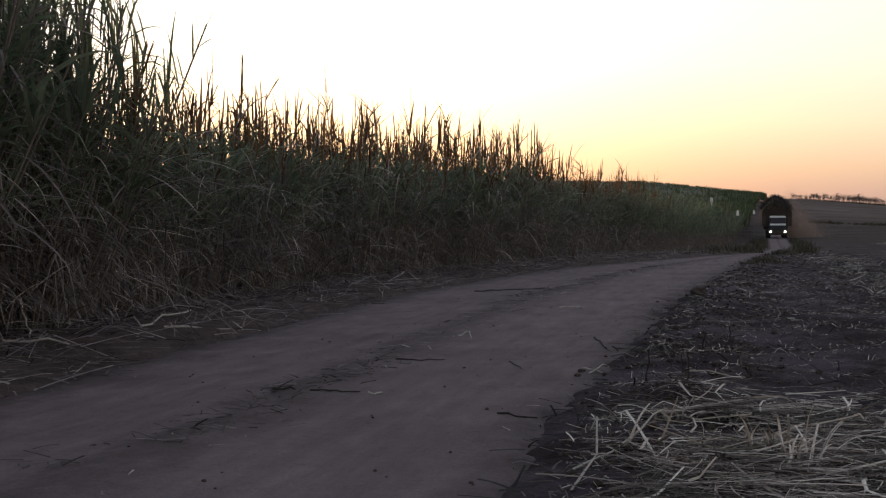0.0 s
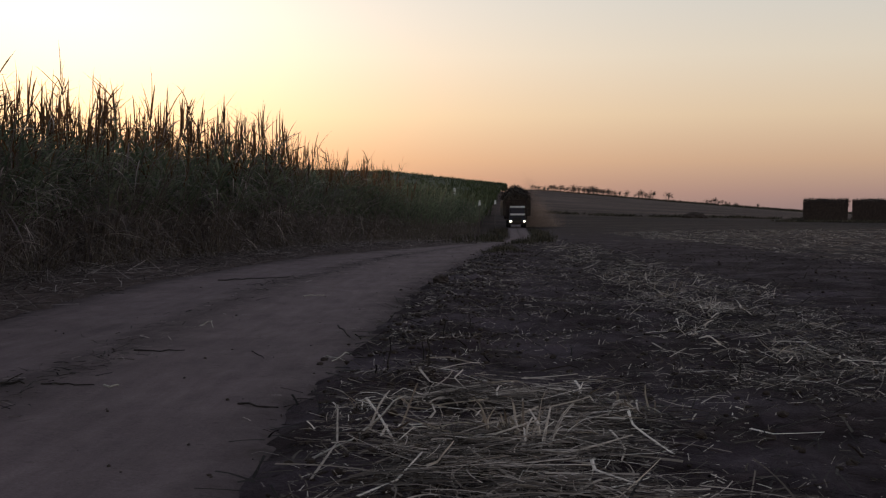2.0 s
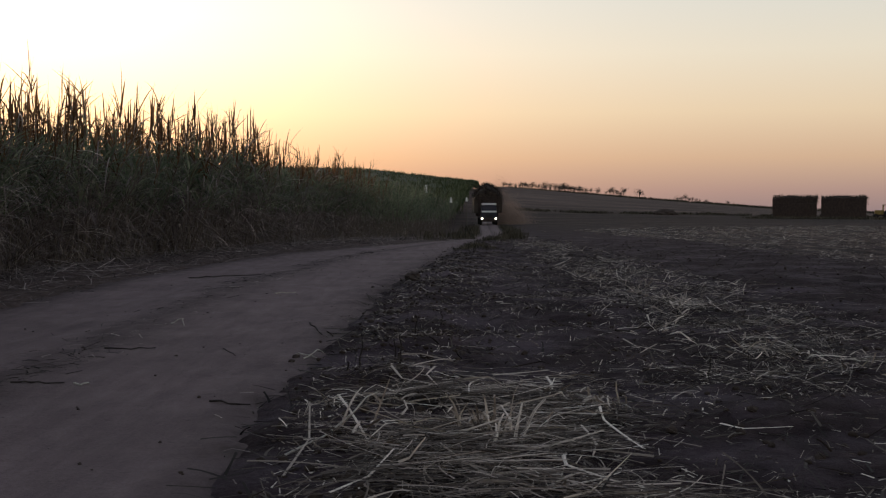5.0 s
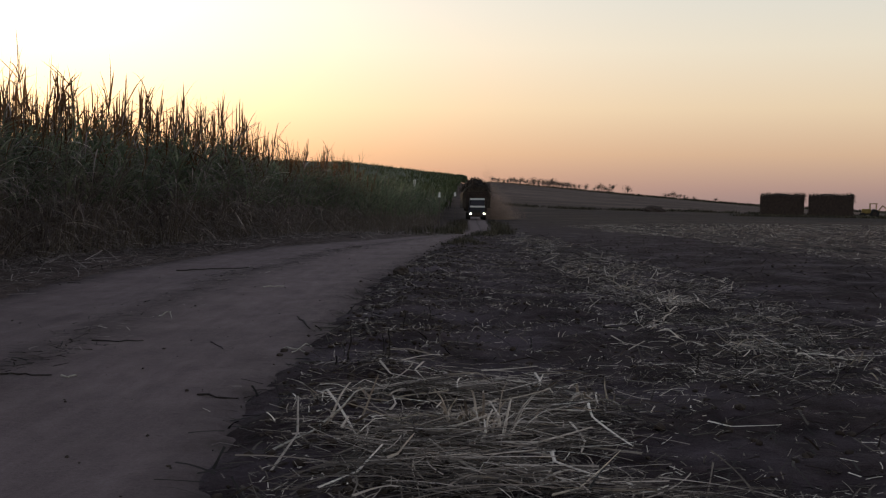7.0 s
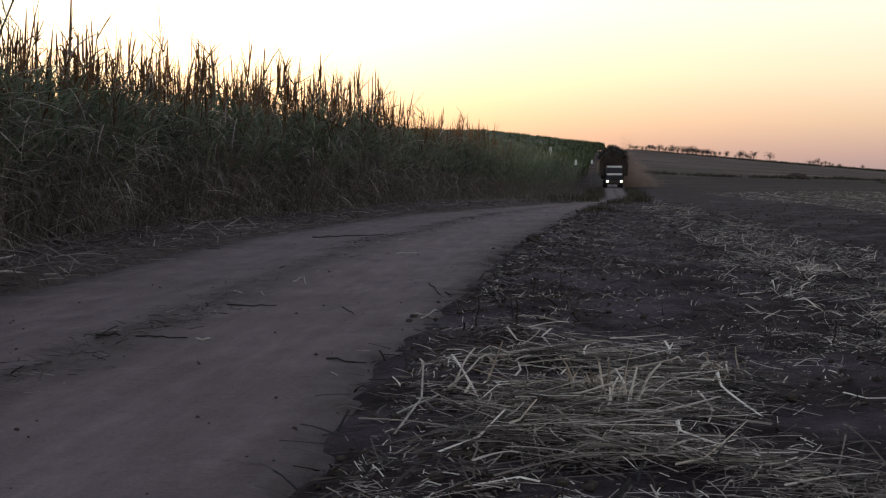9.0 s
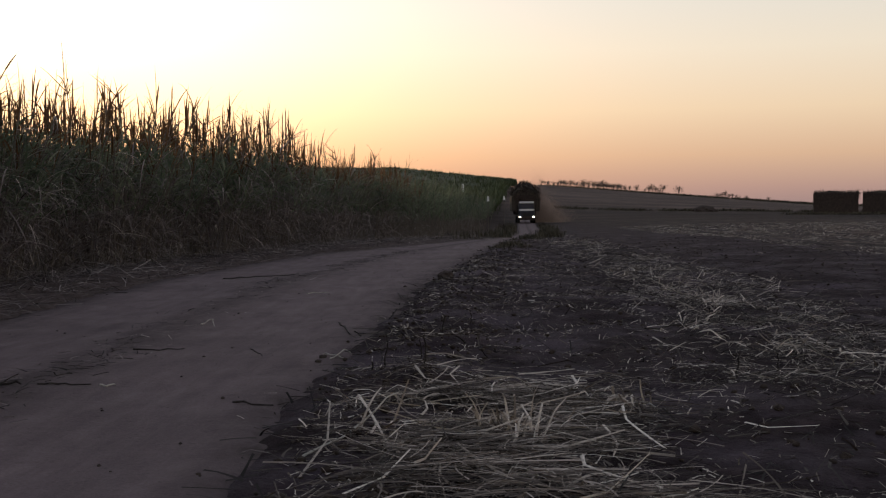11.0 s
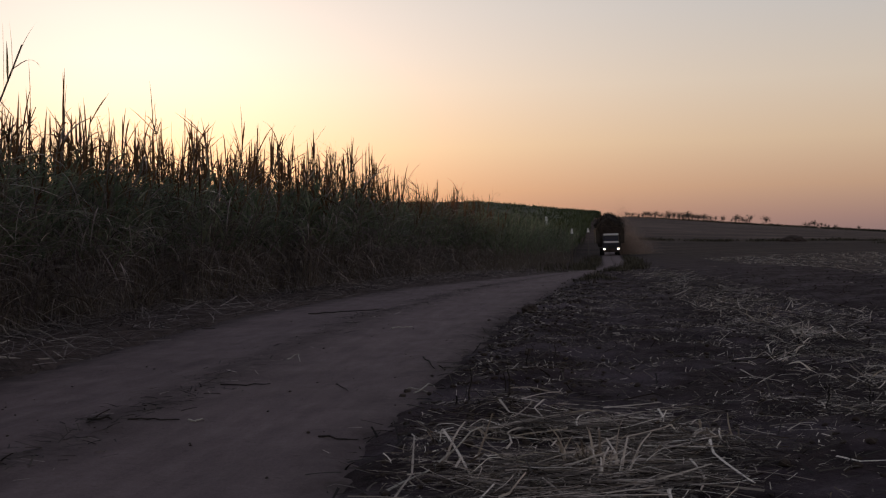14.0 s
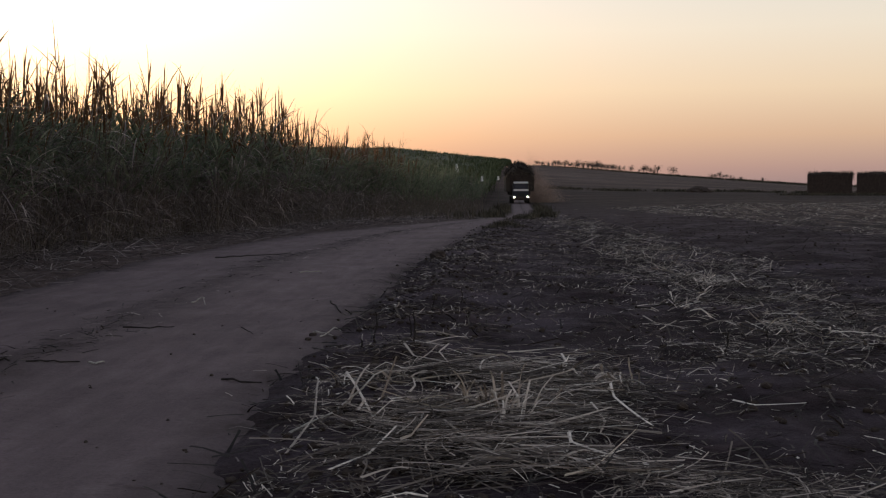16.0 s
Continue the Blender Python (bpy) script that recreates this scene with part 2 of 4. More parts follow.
def thing(name, m, label, category, group="", kind=""):
    ob = new(name)
    ob.empty_display_size = .2
    ob.matrix_basis = m
    return tagged(ob, label, category, group, kind)


def mesh_np(name, verts, faces, material, parent=None, smooth=False):
    me = bpy.data.meshes.new(name)
    verts, faces = np.asarray(verts, np.float32), np.asarray(faces, np.int32)
    me.vertices.add(len(verts))
    me.vertices.foreach_set("co", verts.ravel())
    k = faces.shape[1]
    me.loops.add(faces.size)
    me.loops.foreach_set("vertex_index", faces.ravel())
    me.polygons.add(len(faces))
    me.polygons.foreach_set("loop_start", np.arange(0, faces.size, k, dtype=np.int32))
    me.update(calc_edges=True)
    if smooth:
        me.polygons.foreach_set("use_smooth", np.ones(len(faces), bool))
    me.materials.append(material)
    ob = new(name, me)
    ob.parent = parent
    return ob


def add_box(bm, size, at=(0, 0, 0), bevel=0.0, rot=None):
    m = Matrix.Translation(at) @ (rot or Matrix.Identity(4)) @ Matrix.Diagonal((*size, 1))
    g = bmesh.ops.create_cube(bm, size=1.0, matrix=m)
    if bevel:
        edges = list({e for v in g["verts"] for e in v.link_edges})
        bmesh.ops.bevel(bm, geom=edges, offset=bevel, segments=2, affect="EDGES", profile=.6)
    return bm


def box(size, at=(0, 0, 0), bevel=0.0, rot=None):
    return add_box(bmesh.new(), size, at, bevel, rot)


def add_tube(bm, a, b, r0, r1=None, seg=8):
    a, b = Vector(a), Vector(b)
    d = b - a
    m = Matrix.Translation((a + b) / 2) @ d.to_track_quat("Z", "Y").to_matrix().to_4x4()
    bmesh.ops.create_cone(bm, cap_ends=True, segments=seg, radius1=r0, radius2=r0 if r1 is None else r1, depth=d.length, matrix=m)
    return bm


def tube(a, b, r0, r1=None, seg=8):
    return add_tube(bmesh.new(), a, b, r0, r1, seg)


def blades(base, heading, lean, length, width, droop, seg, rng, twist=0.3, power=1.6, blunt=False):
    """Ribbons that rise from base, lean out along heading and bend over. All arguments are arrays; returns verts and quads."""
    n = len(length)
    s = np.linspace(0, 1, seg + 1)
    ang = lean[:, None] + droop[:, None] * s[None, :] ** power
    step = (length / seg)[:, None]
    dx = np.cumsum(np.concatenate([np.zeros((n, 1)), np.sin(ang[:, :-1]) * step], 1), 1)
    dz = np.cumsum(np.concatenate([np.zeros((n, 1)), np.cos(ang[:, :-1]) * step], 1), 1)
    hx, hy = np.cos(heading)[:, None], np.sin(heading)[:, None]
    side = heading + np.pi / 2 + rng.uniform(-twist, twist, n)
    w = width[:, None] * (.8 + .2 * np.cos(5 * s) if blunt else np.minimum(1, .45 + 3 * s) * (1 - s ** 3.2) + .04)[None, :] * .5
    c = np.stack([base[:, 0:1] + hx * dx, base[:, 1:2] + hy * dx, base[:, 2:3] + dz], 2)
    o = np.stack([np.cos(side)[:, None] * w, np.sin(side)[:, None] * w, w * rng.uniform(-.6, .6, n)[:, None]], 2)
    v = np.stack([c - o, c + o], 2).reshape(-1, 3)
    i = np.arange(n)[:, None] * (2 * (seg + 1)) + 2 * np.arange(seg)[None, :]
    f = np.stack([i, i + 1, i + 3, i + 2], 2).reshape(-1, 4)
    return v, f


def stalks(base, top, r, seg=4, sides=5):
    """Slightly bent round stalks from base to top, with swollen nodes."""
    n = len(base)
    s = np.linspace(0, 1, seg + 1)
    a = np.arange(sides) * 2 * np.pi / sides
    c = base[:, None, :] + (top - base)[:, None, :] * s[None, :, None]
    c[:, :, 0] += (np.sin(s * np.pi) * .08)[None, :] * np.sign(top[:, 0:1] - base[:, 0:1] + 1e-6)
    rr = r[:, None] * (1 - .35 * s)[None, :]
    ring = np.stack([np.cos(a), np.sin(a), np.zeros(sides)], 1)
    v = (c[:, :, None, :] + rr[:, :, None, None] * ring[None, None]).reshape(-1, 3)
    i = np.arange(n)[:, None, None] * (sides * (seg + 1)) + sides * np.arange(seg)[None, :, None] + np.arange(sides)[None, None, :]
    j = np.arange(n)[:, None, None] * (sides * (seg + 1)) + sides * np.arange(seg)[None, :, None] + (np.arange(sides)[None, None, :] + 1) % sides
    f = np.stack([i, j, j + sides, i + sides], 3).reshape(-1, 4)
    return v, f


class Heap:
    """Collects ribbons and stalks into one mesh."""

    def __init__(self):
        self.v, self.f, self.n = [], [], 0

    def add(self, v, f):
        self.v.append(v)
        self.f.append(f + self.n)
        self.n += len(v)

    def mesh(self, name, material, parent=None):
        return mesh_np(name, np.concatenate(self.v), np.concatenate(self.f), material, parent)


# ---------------------------------------------------------------- lie of the land
ROAD_Y = [-30, 0, 7, 10, 14, 22, 28, 36, 43, 50, 57, 64, 75, 100, 165, 260, 420]
ROAD_L = [-6.4, -6.4, -6.5, -6.5, -6.8, -7.2, -7.3, -6.9, -6.1, -4.2, -2.2, -.6, .6, 1.9, 3.0, 4.5, 9.5]
ROAD_R = [-1.0, -1.0, -1.1, -1.3, -1.2, -1.2, -1.0, -.5, -.1, .25, .6, 1.6, 2.9, 4.0, 5.5, 7.0, 12.0]
EDGE_Y = [-30, 0, 15, 18, 24, 33, 42, 57, 76, 100, 165, 260, 420, 640]
EDGE_X = [-9.6, -9.6, -9.6, -9.9, -10.1, -10.5, -9.6, -7.7, -3.6, -1.6, .2, 1.6, 5.0, 12.0]


def road_l(y):
    return np.interp(y, ROAD_Y, ROAD_L)


def road_r(y):
    return np.interp(y, ROAD_Y, ROAD_R)


def cane_x(y):
    return np.interp(y, EDGE_Y, EDGE_X)


def wav(x, y, s, k):
    return np.sin(x * s + 1.7 * k + 1.3 * np.sin(y * s * .7 + k)) * np.sin(y * s * .9 - .8 * k + 1.1 * np.sin(x * s * .6 - k))


def step(a, b, x):
    t = np.clip((x - a) / (b - a), 0, 1)
    return t * t * (3 - 2 * t)


def land(x, y):
    """Height of the ground without its small bumps."""
    x, y = np.asarray(x, float), np.asarray(y, float)
    r = np.hypot(x, y)
    az = np.degrees(np.arctan2(x, y))
    hill = np.interp(az, [-60, -30, -4.2, 1.4, 2.2, 8.2, 13.8, 18.9, 30, 60], [19, 19, 17.3, 10.6, 12.0, 6.6, 2.1, -.4, -3, -4])
    z = hill * step(170, 620, r) - np.clip(r - 640, 0, 900) * .012
    dip = np.interp(y, [60, 90, 145, 180, 230], [0, -.45, -.65, -.45, 0])
    mid = (road_l(y) + road_r(y)) / 2
    z = z + dip * np.exp(-((x - mid) / 14.0) ** 2)
    return np.where(y < -40, 0.0, z)


def rough(x, y):
    """Small bumps of the bare ground."""
    d = np.hypot(x, y)
    k = np.clip(1.2 - d / 90, 0, 1)
    z = .045 * wav(x, y, 1.3, 1) + .03 * wav(x, y, 2.9, 2) + .022 * wav(x, y, 6.1, 3) + .014 * wav(x, y, 11.7, 4)
    ridge = .09 * np.exp(-((x - road_r(y) - .75) / .5) ** 2) * (1 + .6 * wav(x, y, 1.9, 5))
    verge = .10 * np.exp(-((x - road_l(y) + 1.4) / .9) ** 2) * (1 + .5 * wav(x, y, 2.2, 6))
    return (z + ridge + verge) * k


def on_road(x, y):
    l, r = road_l(y), road_r(y)
    return step(0, .5, np.minimum(x - l, r - x))


def ground_z(x, y):
    return land(x, y) + rough(x, y) * (1 - on_road(x, y)) - .11 * on_road(x, y)


def grade(a, b, near, far, centre):
    """Coordinates from a to b, close together round the centre and wide apart far off."""
    out = [centre]
    while out[-1] < b:
        out.append(out[-1] + near + far * max(0, abs(out[-1] - centre) - 12))
    left = [centre]
    while left[-1] > a:
        left.append(left[-1] - near - far * max(0, abs(left[-1] - centre) - 12))
    return np.array(left[::-1][:-1] + out)


def sheet(name, X, Y, Z, material):
    ny, nx = X.shape
    v = np.stack([X, Y, Z], 2).reshape(-1, 3)
    i = (np.arange(ny - 1)[:, None] * nx + np.arange(nx - 1)[None, :])
    f = np.stack([i, i + 1, i + nx + 1, i + nx], 2).reshape(-1, 4)
    return mesh_np(name, v, f, material, smooth=True)


def point_attr(ob, name, values):
    a = ob.data.attributes.new(name, "FLOAT", "POINT")
    a.data.foreach_set("value", np.asarray(values, np.float32).ravel())


gx, gy = grade(-3000, 3000, .16, .035, -1.0), grade(-600, 3600, .18, .03, 13.0)
GX, GY = np.meshgrid(gx, gy)
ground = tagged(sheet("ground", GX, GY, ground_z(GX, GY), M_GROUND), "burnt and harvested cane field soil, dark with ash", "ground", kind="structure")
point_attr(ground, "litter", 1 - step(.4, .6, (GX - road_l(GY)) / (road_r(GY) - road_l(GY))))
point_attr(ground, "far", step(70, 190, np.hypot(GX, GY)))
# mask by distance for the haze painted into the hillside colour
point_attr(ground, "hazy_slope", step(235, 300, np.hypot(GX, GY)))
point_attr(ground, "stubble", .85 * step(10.6, 13.5, GX + .6 * wav(GX, GY, .5, 4)))

ry = np.concatenate([np.arange(-30, 4, 1.0), np.arange(4, 70, .2), np.arange(70, 420, 3.0)])
rw = np.linspace(-.10, 1.10, 76)
RW, RY = np.meshgrid(rw, ry)
RX = road_l(RY) + (road_r(RY) - road_l(RY)) * RW


def road_z(x, y, w):
    crown = -.03 * np.exp(-((w - .27) / .10) ** 2) - .03 * np.exp(-((w - .74) / .10) ** 2) + .025 * np.exp(-((w - .5) / .08) ** 2)
    return land(x, y) + (crown + .012 * wav(x, y, 2.1, 7) + .006 * wav(x, y, 7.3, 8)) * np.clip(1.3 - y / 80, 0, 1)


RZ = road_z(RX, RY, RW)
fray = .03 * wav(RX, RY, 1.7, 9) + .022 * wav(RX, RY, 5.1, 10) + .014 * wav(RX, RY, 12.3, 11)
RZ -= .20 * step(0, .13, np.maximum(-RW, RW - 1) + .06 + fray)
road = tagged(sheet("road", RX, RY, RZ, M_ROAD), "packed bare dirt haul road with faint wheel tracks", "road", kind="structure")
point_attr(road, "across", RW)


def top_z(x, y):
    """The surface that things lie on, road or soil."""
    l, r = road_l(y), road_r(y)
    w = (x - l) / (r - l)
    return np.where((w > .05) & (w < .95), road_z(x, y, w), land(x, y) + rough(x, y))


# ---------------------------------------------------------------- sugarcane
rng = np.random.default_rng(7)


def cane_clump(rng, height, n_stalk=5, seg=5, tall=.58, low=(.46, .66)):
    """One stool of cane: stalks, the tops that stand over the stand, the leafy mass and the dead leaves that hang below."""
    ang, rad = rng.uniform(0, 6.28, n_stalk), rng.uniform(.02, .25, n_stalk)
    base = np.stack([rad * np.cos(ang), rad * np.sin(ang), np.full(n_stalk, -.03)], 1)
    lean = rng.uniform(.1, 1.0, n_stalk)
    ht = height * np.where(rng.random(n_stalk) > tall, rng.uniform(*low, n_stalk), rng.uniform(.68, .88, n_stalk))
    top = base + np.stack([np.cos(ang) * lean * ht * .5, np.sin(ang) * lean * ht * .5, ht], 1)
    stems = [stalks(base[k:k + 1], top[k:k + 1], rng.uniform(.013, .020, 1)) for k in range(n_stalk)]
    green, dry, tips = Heap(), Heap(), Heap()
    for k in range(n_stalk):
        high = ht[k] > height * .67
        along = top[k] - base[k]
        if high:
            n = 3                               # the furled spindle
            tips.add(*blades(base[k] + along * rng.uniform(.78, 1.0, (n, 1)), rng.uniform(0, 6.28, n), rng.uniform(.0, .16, n), rng.uniform(.5, 1.05, n),
                             rng.uniform(.024, .040, n), rng.uniform(.0, .5, n), seg, rng, power=2.8))
            n = int(rng.integers(8, 13))        # leaves to either side of the stalk, stiff or broken over
            side = rng.uniform(0, 6.28) + math.pi * rng.integers(0, 2, n) + rng.normal(0, .3, n)
            tips.add(*blades(base[k] + along * rng.uniform(.64, 1.0, (n, 1)), side, rng.uniform(.3, 1.15, n), rng.uniform(.3, .95, n), rng.uniform(.016, .034, n),
                             np.where(rng.random(n) < .65, rng.uniform(.0, .6, n), rng.uniform(1.0, 2.3, n)), seg + 1, rng, power=2.4))
        else:
            n = 6                               # fan of the low stalks
            green.add(*blades(base[k] + along * rng.uniform(.9, 1.0, (n, 1)), rng.uniform(0, 6.28, n), rng.uniform(.15, 1.0, n), height * rng.uniform(.12, .23, n),
                              rng.uniform(.028, .050, n), rng.uniform(.6, 2.6, n), seg + 1, rng, power=2.4))
        n = int(rng.integers(4, 7))             # leaves that arch out below it
        green.add(*blades(base[k] + along * rng.uniform(*((.35, .70) if high else (.5, .95)), (n, 1)), rng.uniform(0, 6.28, n), rng.uniform(.35, 1.1, n), height * rng.uniform(.18, .32, n),
                          rng.uniform(.030, .054, n), rng.uniform(.8, 2.4, n), seg, rng))
        n = int(rng.integers(7, 11))            # dead leaves, most of them hanging down along the stalk
        hang = rng.random(n) < .65
        dry.add(*blades(base[k] + along * rng.uniform(.12, .85, (n, 1)), rng.uniform(0, 6.28, n), np.where(hang, rng.uniform(1.3, 2.1, n), rng.uniform(.2, 1.1, n)), rng.uniform(.5, 1.5, n),
                        rng.uniform(.012, .036, n), np.where(hang, rng.uniform(.4, 1.1, n), rng.uniform(.9, 2.4, n)), seg, rng, .8, power=.8))
    dry.v = [np.stack([q[:, 0], q[:, 1], np.maximum(q[:, 2], .01)], 1) for q in dry.v]
    if not tips.v:
        tips.add(green.v[0], green.f[0])
    return stems, *((np.concatenate(h.v), np.concatenate(h.f)) for h in (green, dry, tips))


VARIANTS = [cane_clump(rng, 4.5) for _ in range(9)] + [cane_clump(rng, 4.5, 8, 5, .3, (.50, .95)) for _ in range(4)]      # the last four are leafy to the top
LIGHTER = [cane_clump(rng, 4.5, 3, 4) for _ in range(7)]

protos = []
for s, g, d, tp in VARIANTS:
    p = thing("sugarcane_stool", Matrix.Identity(4), "tall sugarcane stool with green tops and dry hanging leaves", "sugarcane", "sugarcane along the field edge")
    for stem in s:
        mesh_np("stalk", *stem, M_STALK, p)
    mesh_np("green_leaves", *g, M_GREEN, p)
    mesh_np("dry_leaves", *d, M_DRY, p)
    mesh_np("tip_leaves", *tp, M_BACKLIT_TIP if len(protos) < 9 else M_GREEN, p)
    protos.append(p)


def cane_height(x, y):
    """How tall the stand is against its usual height."""
    return 1.0 + .05 * wav(x, y, .5, 3) + .07 * wav(x, y, 1.1, 4) + .30 * (1 - step(15.6, 18.4, y + .1 * (x + 9.8))) + .05 * step(38, 48, y) * (1 - step(54, 62, y)) - .18 * step(56, 82, y) + .10 * step(24, 29, y) * (1 - step(44, 60, y))


spots = []
for row in range(9):
    y = 5.0 + .3 * rng.random()
    while y < 128:
        gap = (.52 if row < 3 else .95) * (1 + max(0, y - 40) / 70) * (.55 if y < 19.5 else 1.0)
        x = cane_x(y) - row * .85 * (1 + .03 * row) - .1 + .4 * float(wav(0 * y, y, .9, 6)) + rng.uniform(-.3, .3)
        if rng.random() > .05:
            spots.append((x, y + rng.uniform(-.15, .15), row))
        y += gap
near_spots = [s for s in spots if s[2] < 2 and s[1] < 72]
others = [s for s in spots if not (s[2] < 2 and s[1] < 72)]
used = set()
for x, y, row in near_spots[:298]:
    k = int(rng.integers(9, 13)) if y + .1 * (x + 9.8) < 17.6 else int(rng.integers(0, 9))
    m = pose(x, y, float(land(x, y)), rng.uniform(-3, 3), rng.uniform(-3, 3), rng.uniform(0, 360))
    s = float(cane_height(x, y)) * rng.uniform(.90, 1.08)
    if k not in used:
        used.add(k)
        ob = protos[k]
        ob.matrix_basis = m
    else:
        ob = copy_thing(protos[k], m)
    ob.scale = (s, s, s)
others += near_spots[298:]

heaps = [Heap(), Heap(), Heap(), Heap()]
for x, y, row in others:
    src = VARIANTS[9:] if y < 17.6 else VARIANTS[:9] if (y < 40 and row < 4) else LIGHTER
    trio = src[int(rng.integers(0, len(src)))]
    a, s = rng.uniform(0, 6.28), float(cane_height(x, y)) * (rng.uniform(.88, 1.06) if row < 3 else rng.uniform(.68, .88))
    ca, sa = math.cos(a) * s, math.sin(a) * s
    rot = np.array([[ca, sa, 0], [-sa, ca, 0], [0, 0, s]])
    for h, (v, f) in [(heaps[0], st) for st in trio[0]] + [(heaps[1], trio[1]), (heaps[2], trio[2]), (heaps[3] if 17.6 < y < 50 else heaps[1], trio[3])]:
        if h is heaps[2] and y > 46 and rng.random() < .6:
            continue
        h.add(v @ rot + np.array([x, y, float(land(x, y))]), f)
field = thing("cane_field", Matrix.Identity(4), "dense stand of tall green sugarcane behind the field edge", "sugarcane field", kind="stuff")
for h, nm, mt in zip(heaps, ("stalks", "green_leaves", "dry_leaves", "tip_leaves"), (M_STALK, M_GREEN, M_DRY, M_BACKLIT_TIP)):
    tagged(h.mesh(nm, mt, field), kind="stuff")

# green leaves that droop out of the front of the stand
n = 3600
ky = 8 + 84 * rng.random(n) ** 1.25
kx = cane_x(ky) + .2 + rng.normal(0, .3, n)
kb = np.stack([kx, ky, land(kx, ky) + rng.uniform(1.3, 2.9, n)], 1)
v, f = blades(kb, rng.normal(-.3, 1.1, n), rng.uniform(.3, 1.2, n), rng.uniform(.6, 1.35, n), rng.uniform(.026, .050, n), rng.uniform(.7, 2.2, n), 6, rng, .7)
tagged(mesh_np("front_leaves", v, f, M_GREEN), "drooping green cane leaves along the field edge", "cane leaves", kind="stuff")

# dead leaves and lodged stalks that lean out of the field over the verge
n = 5200
ky = 6 + 58 * rng.random(n) ** 1.4
kx = cane_x(ky) + .25 + rng.normal(0, .35, n)
kb = np.stack([kx, ky, land(kx, ky) + 2.1 * rng.random(n) ** 1.2], 1)
kb[:, 2] += .9 * rng.random(n)
v, f = blades(kb, rng.normal(-.4, .9, n), rng.uniform(.5, 2.0, n), rng.uniform(.4, 1.7, n), rng.uniform(.008, .024, n), rng.uniform(.2, 1.7, n), 6, rng, .9, power=1.2)
v[:, 2] = np.maximum(v[:, 2], top_z(v[:, 0], v[:, 1]) + .005)
n = 90
ky = 8 + 40 * rng.random(n) ** 1.3
kx = cane_x(ky) + rng.uniform(.1, 1.6, n)
kb = np.stack([kx, ky, land(kx, ky) + .05 + .5 * rng.random(n) ** 2], 1)
v2, f2 = blades(kb, rng.uniform(0, 6.28, n), rng.uniform(.5, 1.5, n), rng.uniform(.5, 1.5, n), rng.uniform(.010, .020, n), rng.uniform(.2, 1.6, n), 6, rng, .9)
v2[:, 2] = np.maximum(v2[:, 2], top_z(v2[:, 0], v2[:, 1]) + .008)
tagged(mesh_np("fallen_leaves", v2, f2, M_STRAW), "long pale dead cane leaves fallen on the verge", "dry leaves", kind="stuff")
cut = 7 * 2 * 4100
fc = 6 * 4100
tagged(mesh_np("pale_leaf_strands", v[cut:], f[fc:] - cut, M_STRAW), "pale dead leaf strands arching out of the cane", "dry leaves", kind="stuff")
v, f = v[:cut], f[:fc]
tagged(mesh_np("leaf_tangle", v, f, M_DRY), "tangle of dead cane leaves hanging over the verge", "dry leaves", kind="stuff")

n = 280
ky = 10 + 26 * rng.random(n) ** 1.7
kx = cane_x(ky) + rng.normal(.1, .25, n)
kb = np.stack([kx, ky, land(kx, ky) + rng.uniform(1.2, 2.6, n)], 1)
v, f = blades(kb, rng.normal(-.5, .6, n), rng.uniform(.5, 1.3, n), rng.uniform(.9, 2.0, n), rng.uniform(.014, .028, n), rng.uniform(.8, 1.9, n), 8, rng, .5, power=1.3)
v[:, 2] = np.maximum(v[:, 2], top_z(v[:, 0], v[:, 1]) + .006)
tagged(mesh_np("arching_leaves", v, f, M_STRAW), "long dead cane leaves arching out over the verge", "dry leaves", kind="stuff")

# the far cane, up the hillside: a closed canopy with leaf tufts over it
fy = np.concatenate([np.arange(6, 120, 3.0), np.arange(120, 700, 9.0)])
fw = np.concatenate([np.arange(0, 40, 2.5), np.arange(40, 420, 12.0)])
FW, FY = np.meshgrid(fw, fy)
inset = np.interp(FY, [60, 80, 104, 112], [9.5, 8.0, 5.0, .8])
FX = cane_x(FY) - inset - FW
top = 2.75 + .25 * wav(FX, FY, .45, 2) + .2 * wav(FX, FY, 1.3, 5)
FZ = land(FX, FY) + np.where(FW == 0, 0.0, top)
FX = np.where(FW == 0, FX - 2.2, FX)
canopy = sheet("far_cane_canopy", FX, FY, FZ, M_CANOPY)
tagged(canopy, "far sugarcane crop covering the hillside", "sugarcane field", kind="stuff")
n = 9000
ty = 95 + 560 * rng.random(n) ** 1.35
off = 1.0 + 110 * rng.random(n) ** 2.2
tx = cane_x(ty) - off
tz = land(tx, ty) + 1.6
tuft = Heap()
k = 7
base = np.repeat(np.stack([tx, ty, tz], 1), k, 0) + rng.normal(0, .5, (n * k, 3)) * np.array([1, 1, .5])
sc = np.repeat(np.clip(ty / 160, .8, 2.2), k)
tuft.add(*blades(base, rng.uniform(0, 6.28, n * k), rng.uniform(.05, .6, n * k), rng.uniform(1.2, 2.3, n * k), .10 * sc, rng.uniform(.2, 1.6, n * k), 3, rng))
tagged(tuft.mesh("far_cane_tops", M_FARCANE), "leaf tops of the far sugarcane crop", "sugarcane field", kind="stuff")

# ---------------------------------------------------------------- straw, charred trash and clods on the burnt field


